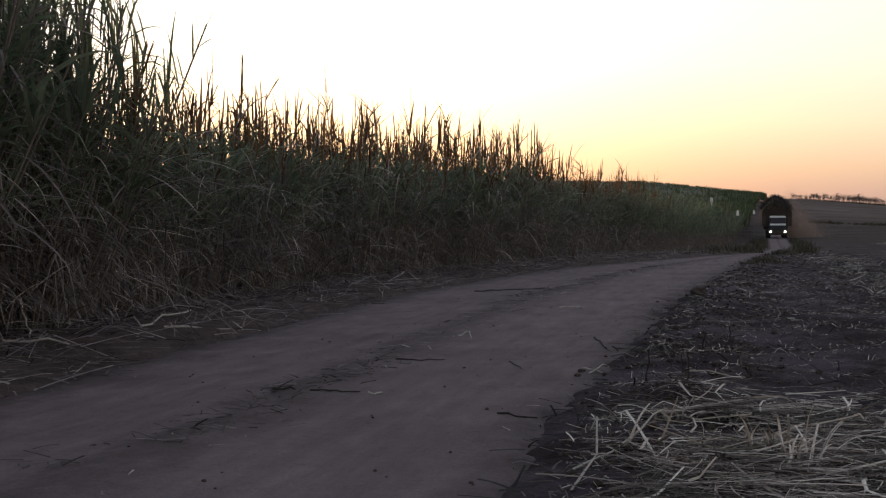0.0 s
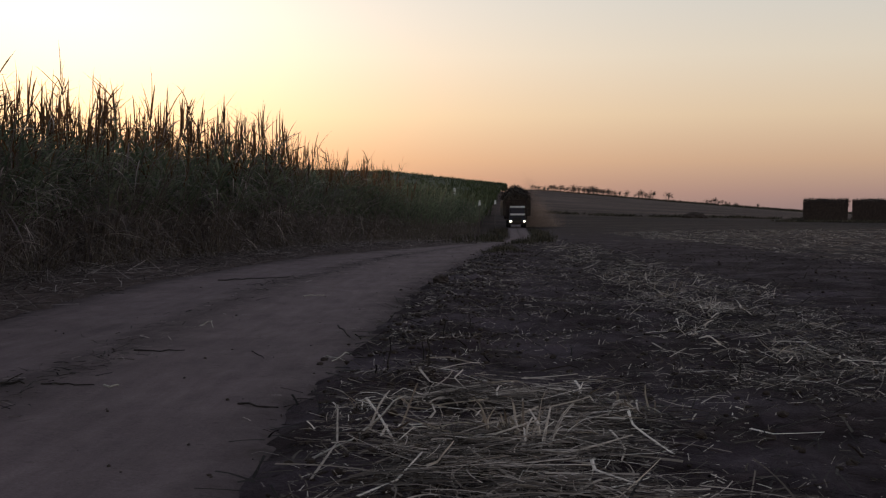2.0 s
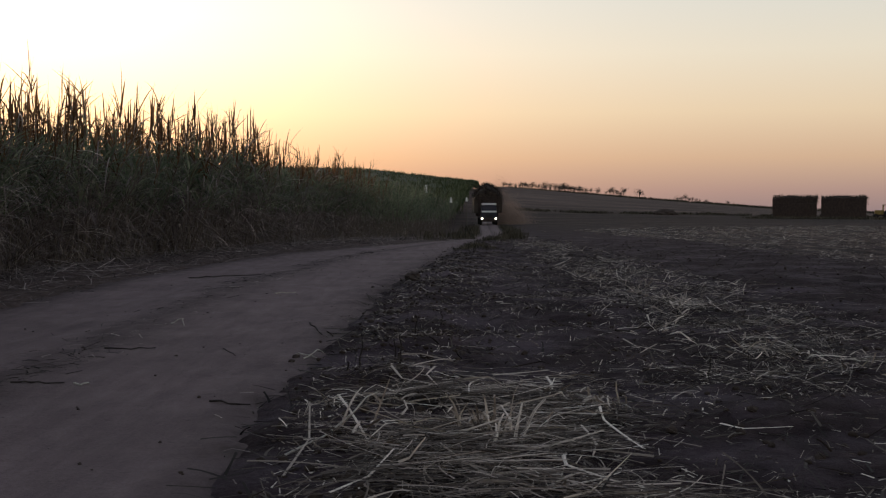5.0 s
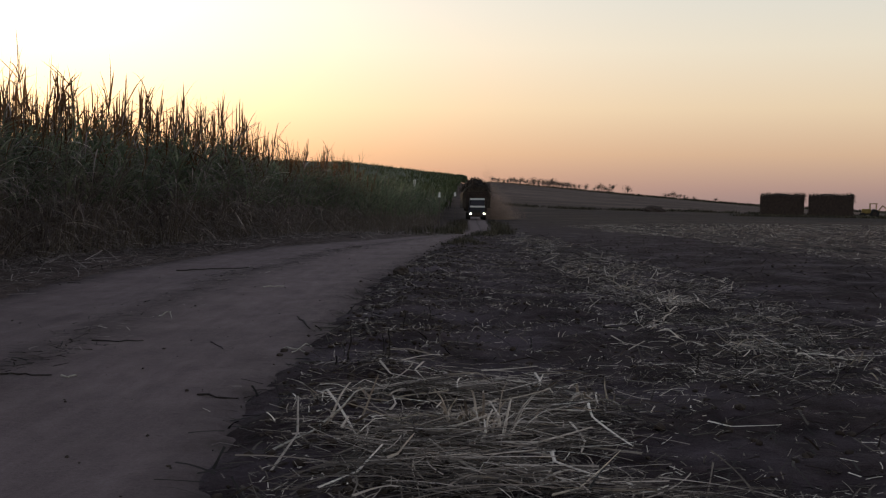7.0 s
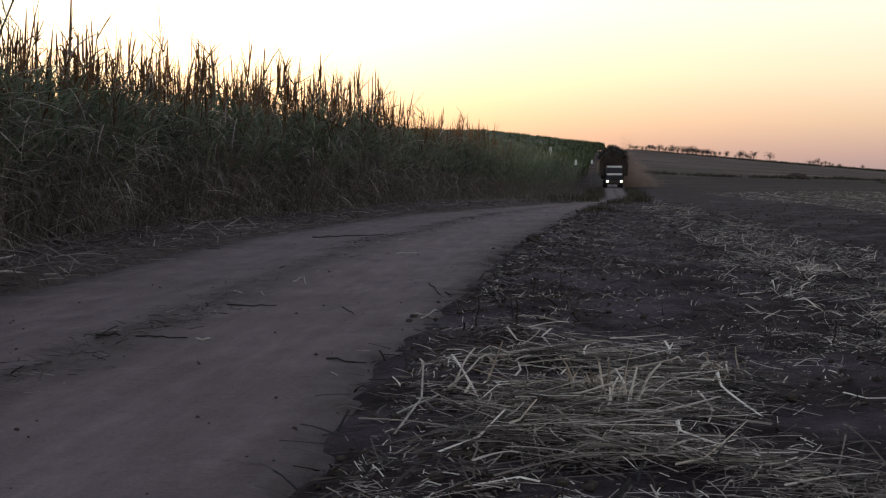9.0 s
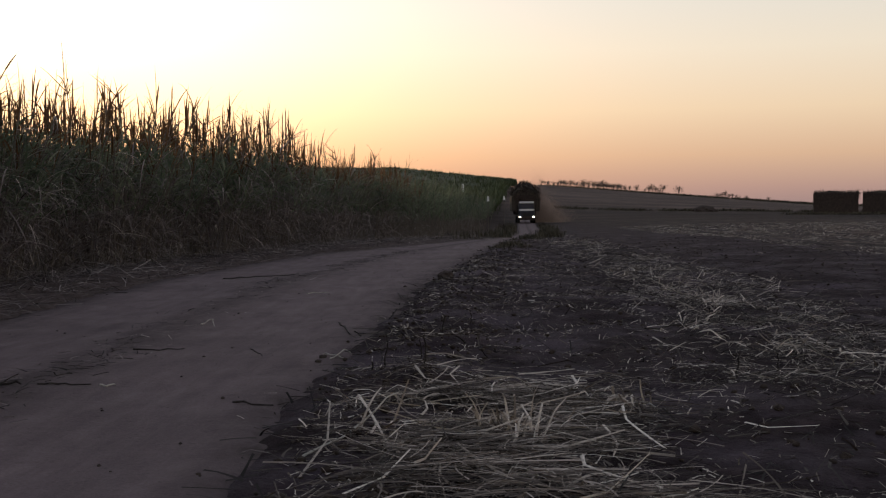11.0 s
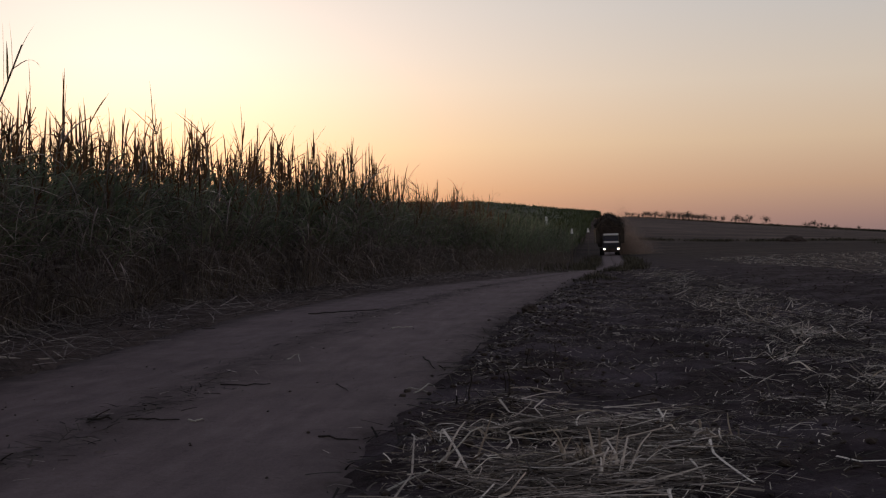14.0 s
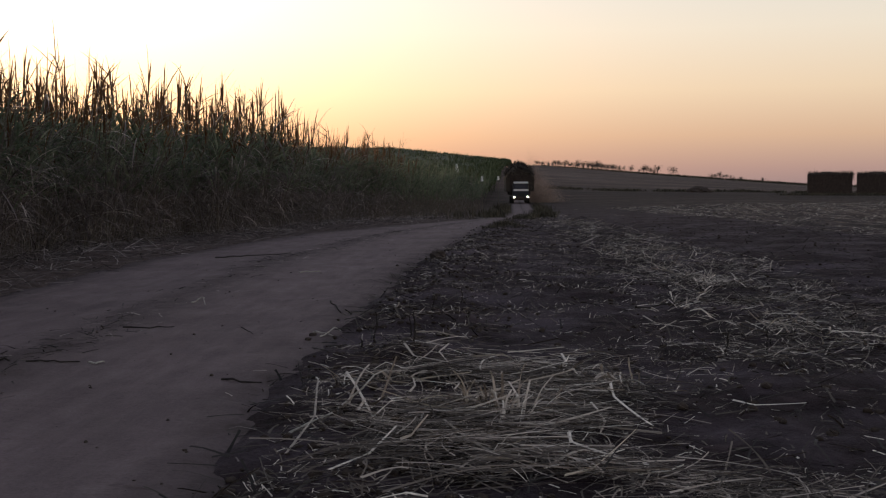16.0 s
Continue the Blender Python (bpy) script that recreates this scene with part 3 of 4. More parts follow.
def litter(name, x, y, length, width, material, label, category, lift=.02, bend=.5, pitch=.12, seg=4, along=0.0):
    n = len(x)
    base = np.stack([x, y, top_z(x, y) + lift * rng.random(n)], 1)
    lean = np.pi / 2 - np.minimum(np.abs(rng.normal(0, pitch, n)), 2.0 * pitch)
    head = np.where(rng.random(n) < along, rng.normal(0, .45, n) + math.pi * rng.integers(0, 2, n), rng.uniform(0, 6.28, n))
    v, f = blades(base, head, lean, length, width, np.abs(rng.normal(0, .25, n)), seg, rng, .5, blunt=True)
    # sideways bend of each piece
    s = np.tile(np.repeat(np.linspace(0, 1, seg + 1), 2), n)
    b = np.repeat(np.clip(rng.normal(0, bend, n), -2.6, 2.6) * length * .25, 2 * (seg + 1)) * s ** 2
    hh = np.repeat(head, 2 * (seg + 1))
    v[:, 0] -= np.sin(hh) * b
    v[:, 1] += np.cos(hh) * b
    v[:, 2] = np.maximum(v[:, 2], top_z(v[:, 0], v[:, 1]) + .004)
    ob = mesh_np(name, v, f, material)
    return tagged(ob, label, category, kind="stuff")


def patch(n, cx, cy, sx, sy):
    return cx + rng.normal(0, sx, n), cy + rng.normal(0, sy, n)


# the heap: a mat of thin leaves that lie mostly crosswise, and bleached strands on it that can be told apart
px, py = patch(5200, .05, 8.9, .60, 1.05)
qx, qy = patch(1500, .05, 6.9, .55, .8)
ux, uy = patch(2600, .6, 5.9, 1.0, .5)
px, py = np.concatenate([px, qx, ux]), np.concatenate([py, qy, uy])
keep = (px > road_r(py) + .62) & ((px < 1.2 + .25 * wav(px, py, 2.0, 3)) | (py < 6.2)) & (wav(px, py, 2.6, 12) + .6 * wav(px, py, 5.2, 13) > -.05)
px, py = px[keep], py[keep]
n = len(px)
heap = thing("straw_heap", Matrix.Identity(4), "heap of pale dry cane leaves on burnt soil", "straw heap")
mat = litter("straw_mat", px, py, rng.uniform(.30, .80, n) ** 1.8, rng.uniform(.005, .014, n), M_MAT, "", "", lift=.10, bend=1.2, pitch=.09, along=.55, seg=5)
mat.parent = heap


def strand_mesh(length, curl, fold, rng, seg=6, r=.0075):
    """One flat dead leaf or stem along x, arched over and creased once or twice; three-sided, thicker at the base."""
    s = np.linspace(0, 1, seg + 1)
    crease = rng.integers(2, seg)
    a = curl * s ** 1.5 + fold * (np.arange(seg + 1) >= crease)
    yaw = rng.normal(0, .12) * s + rng.normal(0, .3) * (np.arange(seg + 1) >= crease)
    d = length / seg
    x = np.concatenate([[0], np.cumsum((np.cos(a) * np.cos(yaw))[:-1] * d)])
    y = np.concatenate([[0], np.cumsum((np.cos(a) * np.sin(yaw))[:-1] * d)])
    z = np.concatenate([[0], np.cumsum(np.sin(a)[:-1] * d)])
    w = r * (1.1 - .5 * s) * rng.uniform(.85, 1.15, seg + 1)
    c = np.stack([x, y, z], 1)
    nrm = np.stack([-np.sin(a), 0 * a, np.cos(a)], 1)
    lat = np.array([0, 1.0, 0])
    v = np.stack([c + lat * w[:, None] * 1.3, c - lat * w[:, None] * 1.3, c + nrm * w[:, None] * .45], 1).reshape(-1, 3)
    f = [(3 * i + k, 3 * i + (k + 1) % 3, 3 * i + 3 + (k + 1) % 3, 3 * i + 3 + k) for i in range(seg) for k in range(3)]
    me = bpy.data.meshes.new("strand")
    me.from_pydata(v.tolist(), [], f + [(2, 1, 0), (3 * seg, 3 * seg + 1, 3 * seg + 2)])
    me.materials.append(M_STRAND)
    return me


LONG = [strand_mesh(rng.uniform(.35, .65), rng.uniform(-.35, .2), rng.uniform(-.25, .15), rng, r=.0055) for _ in range(10)]
CURLED = [strand_mesh(rng.uniform(.18, .32), rng.uniform(-1.0, -.1), rng.uniform(-1.0, -.1), rng, r=.0062) for _ in range(12)]
UNIT = [strand_mesh(1.0, rng.uniform(-.12, .12), rng.uniform(-.08, .08), rng, 7, .006) for _ in range(5)]


def lay(parent, me, x, y, up, head, pitch, roll, size=1.0, thick=1.0):
    ob = new("strand", me)
    ob.parent = parent
    m = Matrix.Translation((x, y, float(top_z(x, y)) + up)) @ Matrix.Rotation(head, 4, "Z") @ Matrix.Rotation(-pitch, 4, "Y") @ Matrix.Rotation(roll, 4, "X")
    ob.matrix_basis = m @ Matrix.Diagonal((size, thick, thick, 1))
    return ob


# tufts of curled leaves: place, spread, how many, how steeply they stand
for tx0, ty0, sx, sy, count, steep in ((.10, 8.15, .09, .14, 28, 1.0), (.31, 7.95, .06, .12, 16, 1.05), (.49, 8.25, .05, .12, 9, 1.0), (1.03, 9.45, .10, .16, 28, .75),
                                       (.78, 9.75, .12, .18, 10, .45), (-.62, 8.0, .12, .25, 9, .6), (.24, 6.75, .16, .15, 14, .5), (-.35, 9.6, .2, .4, 9, .35), (-.8, 9.0, .15, .3, 8, .5)):
    turn = rng.uniform(-2.4, .4)
    for _ in range(count):
        lay(heap, CURLED[int(rng.integers(0, 12))], tx0 + rng.normal(0, sx), ty0 + rng.normal(0, sy), rng.uniform(.02, .09), turn + rng.normal(0, .6), abs(rng.normal(steep, .25)), rng.normal(0, .35),
            rng.uniform(.75, 1.2), rng.uniform(.8, 1.3))
# long stems that lie across the heap, from one end to the other
for x0, y0, x1, y1, up0, up1 in ((-.96, 6.94, -.80, 8.49, .0, .10), (-.80, 8.49, -.44, 7.29, .12, .02), (-.54, 10.39, -.29, 9.19, .10, .06), (.97, 8.74, .93, 7.62, .14, .03),
                                 (.80, 8.25, .92, 7.62, .10, .03), (.33, 7.55, .91, 7.60, .08, .07), (.76, 10.91, .81, 10.09, .12, .06), (-.63, 6.16, -.23, 6.78, .03, .06),
                                 (.59, 7.18, .58, 6.51, .10, .03), (1.06, 7.27, 1.16, 7.02, .02, .02), (.94, 6.69, .97, 6.24, .06, .02),
                                 (-.19, 10.71, -.33, 9.49, .09, .07), (.22, 10.61, -.15, 9.41, .09, .07)):
    d = Vector((x1 - x0, y1 - y0, up1 - up0 + float(top_z(x1, y1) - top_z(x0, y0))))
    lay(heap, UNIT[int(rng.integers(0, 5))], x0, y0, up0 + .01, math.atan2(d.y, d.x), math.atan2(d.z, d.xy.length), rng.normal(0, .4), d.length, rng.uniform(1.0, 1.4))
n = 165
for x, y in zip(rng.normal(.10, .55, n), rng.normal(8.4, 1.25, n)):
    if x > float(road_r(y)) + .75 and y > 5.4:
        lay(heap, LONG[int(rng.integers(0, 10))], x, y, rng.uniform(.03, .10), (rng.normal(0, .4) if rng.random() < .6 else rng.uniform(0, 3.14)) + math.pi * int(rng.integers(0, 2)),
            abs(rng.normal(0, .10)), rng.normal(0, .8), rng.uniform(.6, 1.1), rng.uniform(.6, 1.2))
n = 21000
wy = 10 + 46 * rng.random(n) ** 1.3
wx = np.interp(wy, [10, 15, 20, 30, 45, 56], [3.5, 3.6, 3.7, 3.8, 3.6, 3.5]) + rng.normal(0, 1, n) * np.interp(wy, [11, 20, 50], [.95, .72, .7])
keep = (wav(wx, wy, 1.9, 14) + .7 * wav(wx, wy, 4.3, 15) > -.15) & (rng.random(n) < np.interp(wy, [10, 20, 27, 50], [1, 1, .45, .3]))
wx, wy = wx[keep], wy[keep]
n = len(wx)
big = 1 + wy / 60
row_mat = litter("windrow_mat", wx, wy, rng.uniform(.2, .58, n) ** 2.2 * big, rng.uniform(.005, .012, n) * big, M_STRAW, "", "", lift=.11, bend=1.6, pitch=.25, along=.2)
windrow = thing("straw_windrow", Matrix.Identity(4), "windrow of bleached dry cane leaves across burnt soil", "straw windrow")
row_mat.parent = windrow
for k in range(62):                             # tufts of bleached leaves along its crest
    wy = 11.5 + 20 * rng.random() ** 1.5
    wx = 3.35 + rng.normal(0, .45) - (.6 if 14 < wy < 18 else 0.0)
    turn = rng.uniform(0, 6.28)
    for _ in range(int(rng.integers(3, 7))):
        long = rng.random() < .45
        lay(windrow, (LONG if long else CURLED)[int(rng.integers(0, 10))], wx + rng.normal(0, .14), wy + rng.normal(0, .3), rng.uniform(.03, .11), turn + rng.normal(0, .6),
            abs(rng.normal(.1 if long else .6, .25)), rng.normal(0, .6), rng.uniform(.5, .95), rng.uniform(.8, 1.4))
for x0, y0, x1, y1 in ((1.79, 8.71, 2.07, 8.17), (1.87, 14.41, 1.97, 12.46)):
    lay(windrow, UNIT[1], x0, y0, .03, math.atan2(y1 - y0, x1 - x0), 0.0, .2, math.hypot(x1 - x0, y1 - y0) * .9, 1.4)
n = 60000
sy = 5 + 110 * rng.random(n) ** 1.5
sx = road_r(sy) + .1 + 45 * rng.random(n) ** 1.3
dens = .07 + .30 * (wav(sx, sy * .4, .9, 2) > .25) + .25 * (np.abs((sx - 10.3) % 4.6 - 2.3) < .7) * (sx > 8) - .5 * (np.abs(sx - 8.2) < 2.7)
keep = rng.random(n) < dens
sx, sy = sx[keep], sy[keep]
n = len(sx)
big = 1 + sy / 70
litter("scattered_straw", sx, sy, rng.uniform(.02, .16, n) * big, rng.uniform(.006, .014, n) * big ** 1.5, M_STRAW, "scattered scraps of pale straw over the burnt field", "straw", lift=.03, seg=3)
rows_x, rows_y = [], []
for k in range(26):
    y = 14 + 105 * rng.random(1700) ** 1.35
    x = 11.8 + 1.55 * k + rng.normal(0, .30, 1700) + .3 * np.sin(y * .11 + k)
    keep = wav(x, y * .5, .8, k) + .5 * wav(x, y, 2.3, k + 1) > -.15
    rows_x.append(x[keep])
    rows_y.append(y[keep])
rx, ry = np.concatenate(rows_x), np.concatenate(rows_y)
n = len(rx)
big = 1 + ry / 100
litter("straw_rows", rx, ry, rng.uniform(.03, .14, n) * big, rng.uniform(.008, .020, n) * big, M_FLECK, "far rows of raked pale straw across the field", "straw", lift=.08, pitch=.25, seg=2, along=.65)
n = 26000
sy = 5.5 + 34 * rng.random(n) ** 1.4
sx = road_r(sy) + .05 + 10 * rng.random(n) ** 1.2
keep = (rng.random(n) < .35 + .65 * (wav(sx, sy, 1.2, 16) > 0)) & (np.abs(sx - 8.2) > 2.7)
sx, sy = sx[keep], sy[keep]
n = len(sx)
litter("straw_flecks", sx, sy, rng.uniform(.015, .12, n), rng.uniform(.005, .013, n), M_FLECK, "small pale flecks of chopped straw on dark soil", "straw", lift=.03, pitch=.3, seg=2)
n = 6500
sy = 5 + 45 * rng.random(n) ** 1.5
sx = road_r(sy) - .25 + 16 * rng.random(n) ** 1.3
litter("charred_trash", sx, sy, rng.uniform(.05, .3, n), rng.uniform(.008, .022, n), M_CHAR, "charred cane trash over the field", "burnt trash", lift=.05, pitch=.3, seg=3)
n = 3400
sy = 6 + 62 * rng.random(n) ** 1.2
sx = np.interp(rng.random(n), [0, 1], [0, 1]) ** .8
sx = road_l(sy) + .35 - sx * (road_l(sy) - cane_x(sy) + .9)
litter("verge_litter", sx, sy, rng.uniform(.12, .8, n), rng.uniform(.010, .026, n), M_DRY, "fallen dry cane leaves along the verge", "dry leaves", lift=.12, pitch=.25)
n = 3500
sy = 6 + 62 * rng.random(n) ** 1.2
sx = road_l(sy) + .5 - rng.random(n) ** .9 * (road_l(sy) - cane_x(sy) + .6)
litter("verge_trash", sx, sy, rng.uniform(.04, .4, n), rng.uniform(.008, .022, n), M_CHAR, "dark rotting leaf trash along the verge", "burnt trash", lift=.06, pitch=.25, seg=3)
n = 520
sy = 6 + 50 * rng.random(n)
sx = road_l(sy) + (road_r(sy) - road_l(sy)) * rng.choice([.03, .47, .50, .52, .97], n) + rng.normal(0, .3, n)
litter("road_scraps", sx, sy, rng.uniform(.05, .22, n), rng.uniform(.008, .018, n), M_DRY, "small dry leaf scraps on the dirt road", "dry leaves", lift=.01, seg=3)


def clods(name, x, y, size, label):
    """Broken soil: small lumps of uneven shape."""
    ico = bmesh.new()
    bmesh.ops.create_icosphere(ico, subdivisions=1, radius=1.0)
    ico.verts.ensure_lookup_table()
    v0 = np.array([v.co for v in ico.verts])
    f0 = np.array([[v.index for v in f.verts] for f in ico.faces])
    ico.free()
    n = len(x)
    v = v0[None] * rng.uniform(.65, 1.25, (n, len(v0), 1)) * size[:, None, None] * np.array([1, 1, .7])
    v = v + np.stack([x, y, top_z(x, y) + size * .2], 1)[:, None]
    f = f0[None] + (np.arange(n) * len(v0))[:, None, None]
    return tagged(mesh_np(name, v.reshape(-1, 3), f.reshape(-1, 3), M_CLOD), label, "soil clods", kind="stuff")


n = 5500
cy = 5 + 60 * rng.random(n) ** 1.4
cx = road_r(cy) + np.where(rng.random(n) < .45, rng.normal(.7, .45, n), 12 * rng.random(n) ** 1.5)
keep = cx > road_r(cy) - np.where(cy < 12, .15, .5)
cx, cy = cx[keep], cy[keep]
clods("field_clods", cx, cy, rng.uniform(.15, 1.0, len(cx)) ** 2.5 * .040 + .006, "dark crumbled clods along the field edge")
n = 1500
sy = 7 + 40 * rng.random(n) ** 1.3
sx = road_l(sy) + (road_r(sy) - road_l(sy)) * (.5 + .035 * rng.normal(0, 1, n) + .05 * wav(sy * 0, sy, .7, 3))
keep = wav(sx, sy, 1.6, 17) > -.1
sx, sy = sx[keep], sy[keep]
n = len(sx)
litter("ridge_trash", sx, sy, rng.uniform(.03, .22, n), rng.uniform(.006, .016, n), M_CHAR, "dark leaf trash along the middle of the road", "burnt trash", lift=.02, pitch=.2, seg=3)
n = 420
cy = 5 + 50 * rng.random(n) ** 1.3
cx = road_l(cy) + (road_r(cy) - road_l(cy)) * rng.random(n)
clods("road_crumbs", cx, cy, rng.uniform(.1, .9, n) ** 3 * .022 + .003, "small crumbs of soil on the road")


# ---------------------------------------------------------------- sticks on the road
def stick(name, pts, r, material, label, category="stick", group=""):
    cu = bmesh.new()
    fine = []
    for a, b in zip(pts, pts[1:]):              # knots and slight bends between the given points
        a, b = (*a, 0.0)[:3], (*b, 0.0)[:3]
        for k in range(3):
            q = k / 3
            j = .0 if k == 0 else r * 1.6
            fine.append(tuple(u + (w - u) * q + random.uniform(-j, j) for u, w in zip(a, b)))
    fine.append((*pts[-1], 0.0)[:3])
    co = [Vector((p[0], p[1], float(top_z(p[0], p[1])) + r * .8 + max(0.0, p[2]))) for p in fine]
    o = co[0].copy()
    rings = []
    for i, p in enumerate(co):
        d = (co[min(i + 1, len(co) - 1)] - co[max(i - 1, 0)]).normalized()
        u = d.cross(Vector((.1, .2, 1)).normalized()).normalized()
        w = d.cross(u)
        rr = r * (1 - .5 * i / len(co)) * random.uniform(.8, 1.2)
        rings.append([cu.verts.new(p - o + (u * math.cos(a) + w * math.sin(a)) * rr) for a in [k * math.tau / 7 for k in range(7)]])
    for a, b in zip(rings, rings[1:]):
        for k in range(7):
            cu.faces.new((a[k], a[(k + 1) % 7], b[(k + 1) % 7], b[k]))
    cu.faces.new(rings[0][::-1])
    cu.faces.new(rings[-1])
    ob = part(name, cu, material)
    ob.location = o
    return tagged(ob, label, category, group)


stick("stick", [(-4.12, 10.72), (-4.02, 10.70), (-3.91, 10.73)], .013, M_STICK, "short charred stick lying on the dirt road")
stick("stick", [(-3.79, 10.78), (-3.62, 10.80), (-3.50, 10.79), (-3.36, 10.88)], .009, M_STICK, "long charred stick lying on the dirt road")
stick("cane_piece", [(-3.27, 10.86), (-3.20, 10.80), (-3.16, 10.92)], .010, M_PALE, "pale broken cane piece on the dirt road", "cane piece")
stick("stick", [(-5.9, 28.2), (-5.4, 28.5), (-4.9, 28.9), (-4.45, 29.2)], .013, M_STICK, "long dark cane stalk lying at the road edge")
stick("twig", [(-1.92, 16.7), (-1.75, 16.0), (-1.62, 15.3), (-1.60, 14.9, .05)], .010, M_STICK, "bent dry twig at the road edge", "twig")
stick("twig", [(-1.66, 13.1), (-1.50, 12.9, .03), (-1.40, 12.7)], .008, M_PALE, "pale forked cane scrap on the road", "twig")
stick("twig", [(-1.52, 12.6, .02), (-1.42, 12.95, .06), (-1.38, 13.2)], .007, M_PALE, "pale thin cane scrap on the road", "twig")
stick("stick", [(-1.92, 9.85), (-1.75, 9.72), (-1.58, 9.70)], .009, M_STICK, "charred stick poking from the field edge")
stick("twig", [(-2.52, 13.75), (-2.40, 13.45), (-2.28, 13.1)], .006, M_STICK, "thin dark twig on the dirt road", "twig")
stick("twig", [(-3.72, 16.6), (-3.60, 16.8, .05), (-3.50, 16.4)], .009, M_PALE, "pale cane scrap on the dirt road", "twig")
stick("stick", [(-3.75, 13.55), (-3.45, 13.5), (-3.25, 13.75)], .009, M_STICK, "dark stick lying along the wheel track")
stick("twig", [(-3.25, 22.9), (-3.08, 23.2), (-2.95, 23.5)], .012, M_PALE, "pale cane piece on the dirt road", "twig")
stick("straw_stalk", [(-1.02, 7.35), (-.75, 8.1, .04), (-.55, 8.75, .10)], .008, M_PALE, "long pale cane stalk leaning on the straw heap", "cane stalk")
stick("straw_stalk", [(.95, 10.2, .02), (1.20, 9.5, .08), (1.32, 9.2, .05)], .008, M_PALE, "pale cane stalk on the straw heap", "cane stalk")
stick("stick", [(1.84, 14.87, .05), (2.35, 15.4, .07), (2.85, 16.0, .06)], .014, M_STICK, "long charred stick lying on the straw windrow")
for pts in ([(-9.6, 20.6, .25), (-9.35, 20.2, .28), (-9.05, 19.93, .05)], [(-9.7, 18.2, .12), (-8.9, 17.0, .06), (-7.96, 15.91, .01)], [(-7.96, 15.91, .01), (-8.05, 17.0, .08), (-8.18, 18.0, .12)],
            [(-9.3, 21.0, .12), (-8.4, 19.9, .05), (-7.5, 18.78, .01)], [(-9.7, 15.8, .5), (-9.2, 15.1, .2), (-8.82, 14.54, .02)], [(-9.3, 14.05, .02), (-8.89, 14.53, .02)],
            [(-7.66, 15.98, .02), (-6.96, 16.63, .01)], [(-8.6, 13.6, .03), (-7.9, 13.9, .02)]):
    stick("fallen_cane_leaf", pts, .017, M_FALLEN, "long pale dead cane leaf fallen on the verge", "cane leaf", "dead leaves on the verge")
for x, y, dx, h in ((-9.67, 17.07, -.30, 1.55), (-9.85, 17.2, -.16, 1.6), (-10.0, 17.4, .12, 1.5)):
    stick("dead_cane_stalk", [(x, y), (x + dx * .5, y + .1, h * .5), (x + dx, y + .15, h)], .016, M_FALLEN, "pale dead cane stalk leaning on the field edge", "cane stalk", "dead stalks at the field edge")
bm = bmesh.new()
bmesh.ops.create_icosphere(bm, subdivisions=3, radius=.17)
for v in bm.verts:
    v.co *= 1 + .35 * noise.noise(v.co * 9) + .2 * noise.noise(v.co * 25)
    v.co.z = v.co.z * .75 + .08
ob = part("soil_clod", bm, M_CLOD)
ob.location = (-.88, 26.5, float(top_z(-.88, 26.5)))
tagged(ob, "large dark soil clod at the road edge", "soil clod")
for sx, sy, sh in [(-.86, 11.3, .30), (-.6, 12.0, .22), (-.45, 13.5, .22), (-.2, 16.0, .18), (2.2, 11.2, .22), (-.5, 10.9, .26), (2.65, 11.7, .2)]:
    stick("cane_stub", [(sx, sy), (sx + .02, sy + .01, sh * .6), (sx + .01, sy - .02, sh)], .009, M_STICK, "charred upright cane stub in the soil", "cane stub", "stubs in the burnt field")
# ---------------------------------------------------------------- cane truck


def wheel(parent, x, y, r=.50, w=.30):
    hub = new("wheel")
    hub.parent = parent
    hub.location = (x, y, r)
    bm = bmesh.new()
    add_tube(bm, (-w * .5, 0, 0), (w * .5, 0, 0), r, r, 20)
    bmesh.ops.bevel(bm, geom=[e for e in bm.edges if abs(e.verts[0].co.x - e.verts[1].co.x) < 1e-4], offset=.05, segments=2, affect="EDGES")
    part("tyre", bm, M_BLACK, hub)
    bm = bmesh.new()
    add_tube(bm, (-w * .52, 0, 0), (w * .52, 0, 0), r * .52, r * .50, 14)
    part("rim", bm, M_STEEL, hub)
    return hub


def load_heap(name, parent, sx, sy, z0, z1, crown, n, rng):
    """Cut cane stacked crosswise: a rounded core with stalk ends all over it."""
    bm = bmesh.new()
    bmesh.ops.create_grid(bm, x_segments=10, y_segments=14, size=.5)
    for v in bm.verts:
        u, w = v.co.x * 2, v.co.y * 2
        v.co = (u * sx, w * sy, z1 + crown * (1 - u * u) * (1 - .5 * w ** 4) + .12 * math.sin(9 * u + 5 * w) + .13 * math.sin(4.3 * w + 1) - (.0 if abs(w) < .99 and abs(u) < .99 else .25))
    side = bmesh.ops.extrude_face_region(bm, geom=bm.faces[:])
    for v in [g for g in side["geom"] if isinstance(g, bmesh.types.BMVert)]:
        v.co.z = z0
    core = part(name, bm, M_LOAD, parent)
    x, y = rng.uniform(-sx, sx, n), rng.uniform(-sy, sy, n)
    z = z1 + crown * (1 - (x / sx) ** 2) - .2 + .2 * rng.random(n)
    front = rng.random(n) < .3
    y = np.where(front, -sy, y)
    z = np.where(front, rng.uniform(z0 + (z1 - z0) * .55, z1 + crown * .8, n), z)
    v, f = blades(np.stack([x, y, z], 1), rng.uniform(0, 6.28, n), rng.uniform(.3, 1.5, n), rng.uniform(.3, .8, n), rng.uniform(.04, .09, n), rng.uniform(0, .9, n), 3, rng)
    mesh_np("cane_end_layer", v, f, M_LOAD, core)
    return core


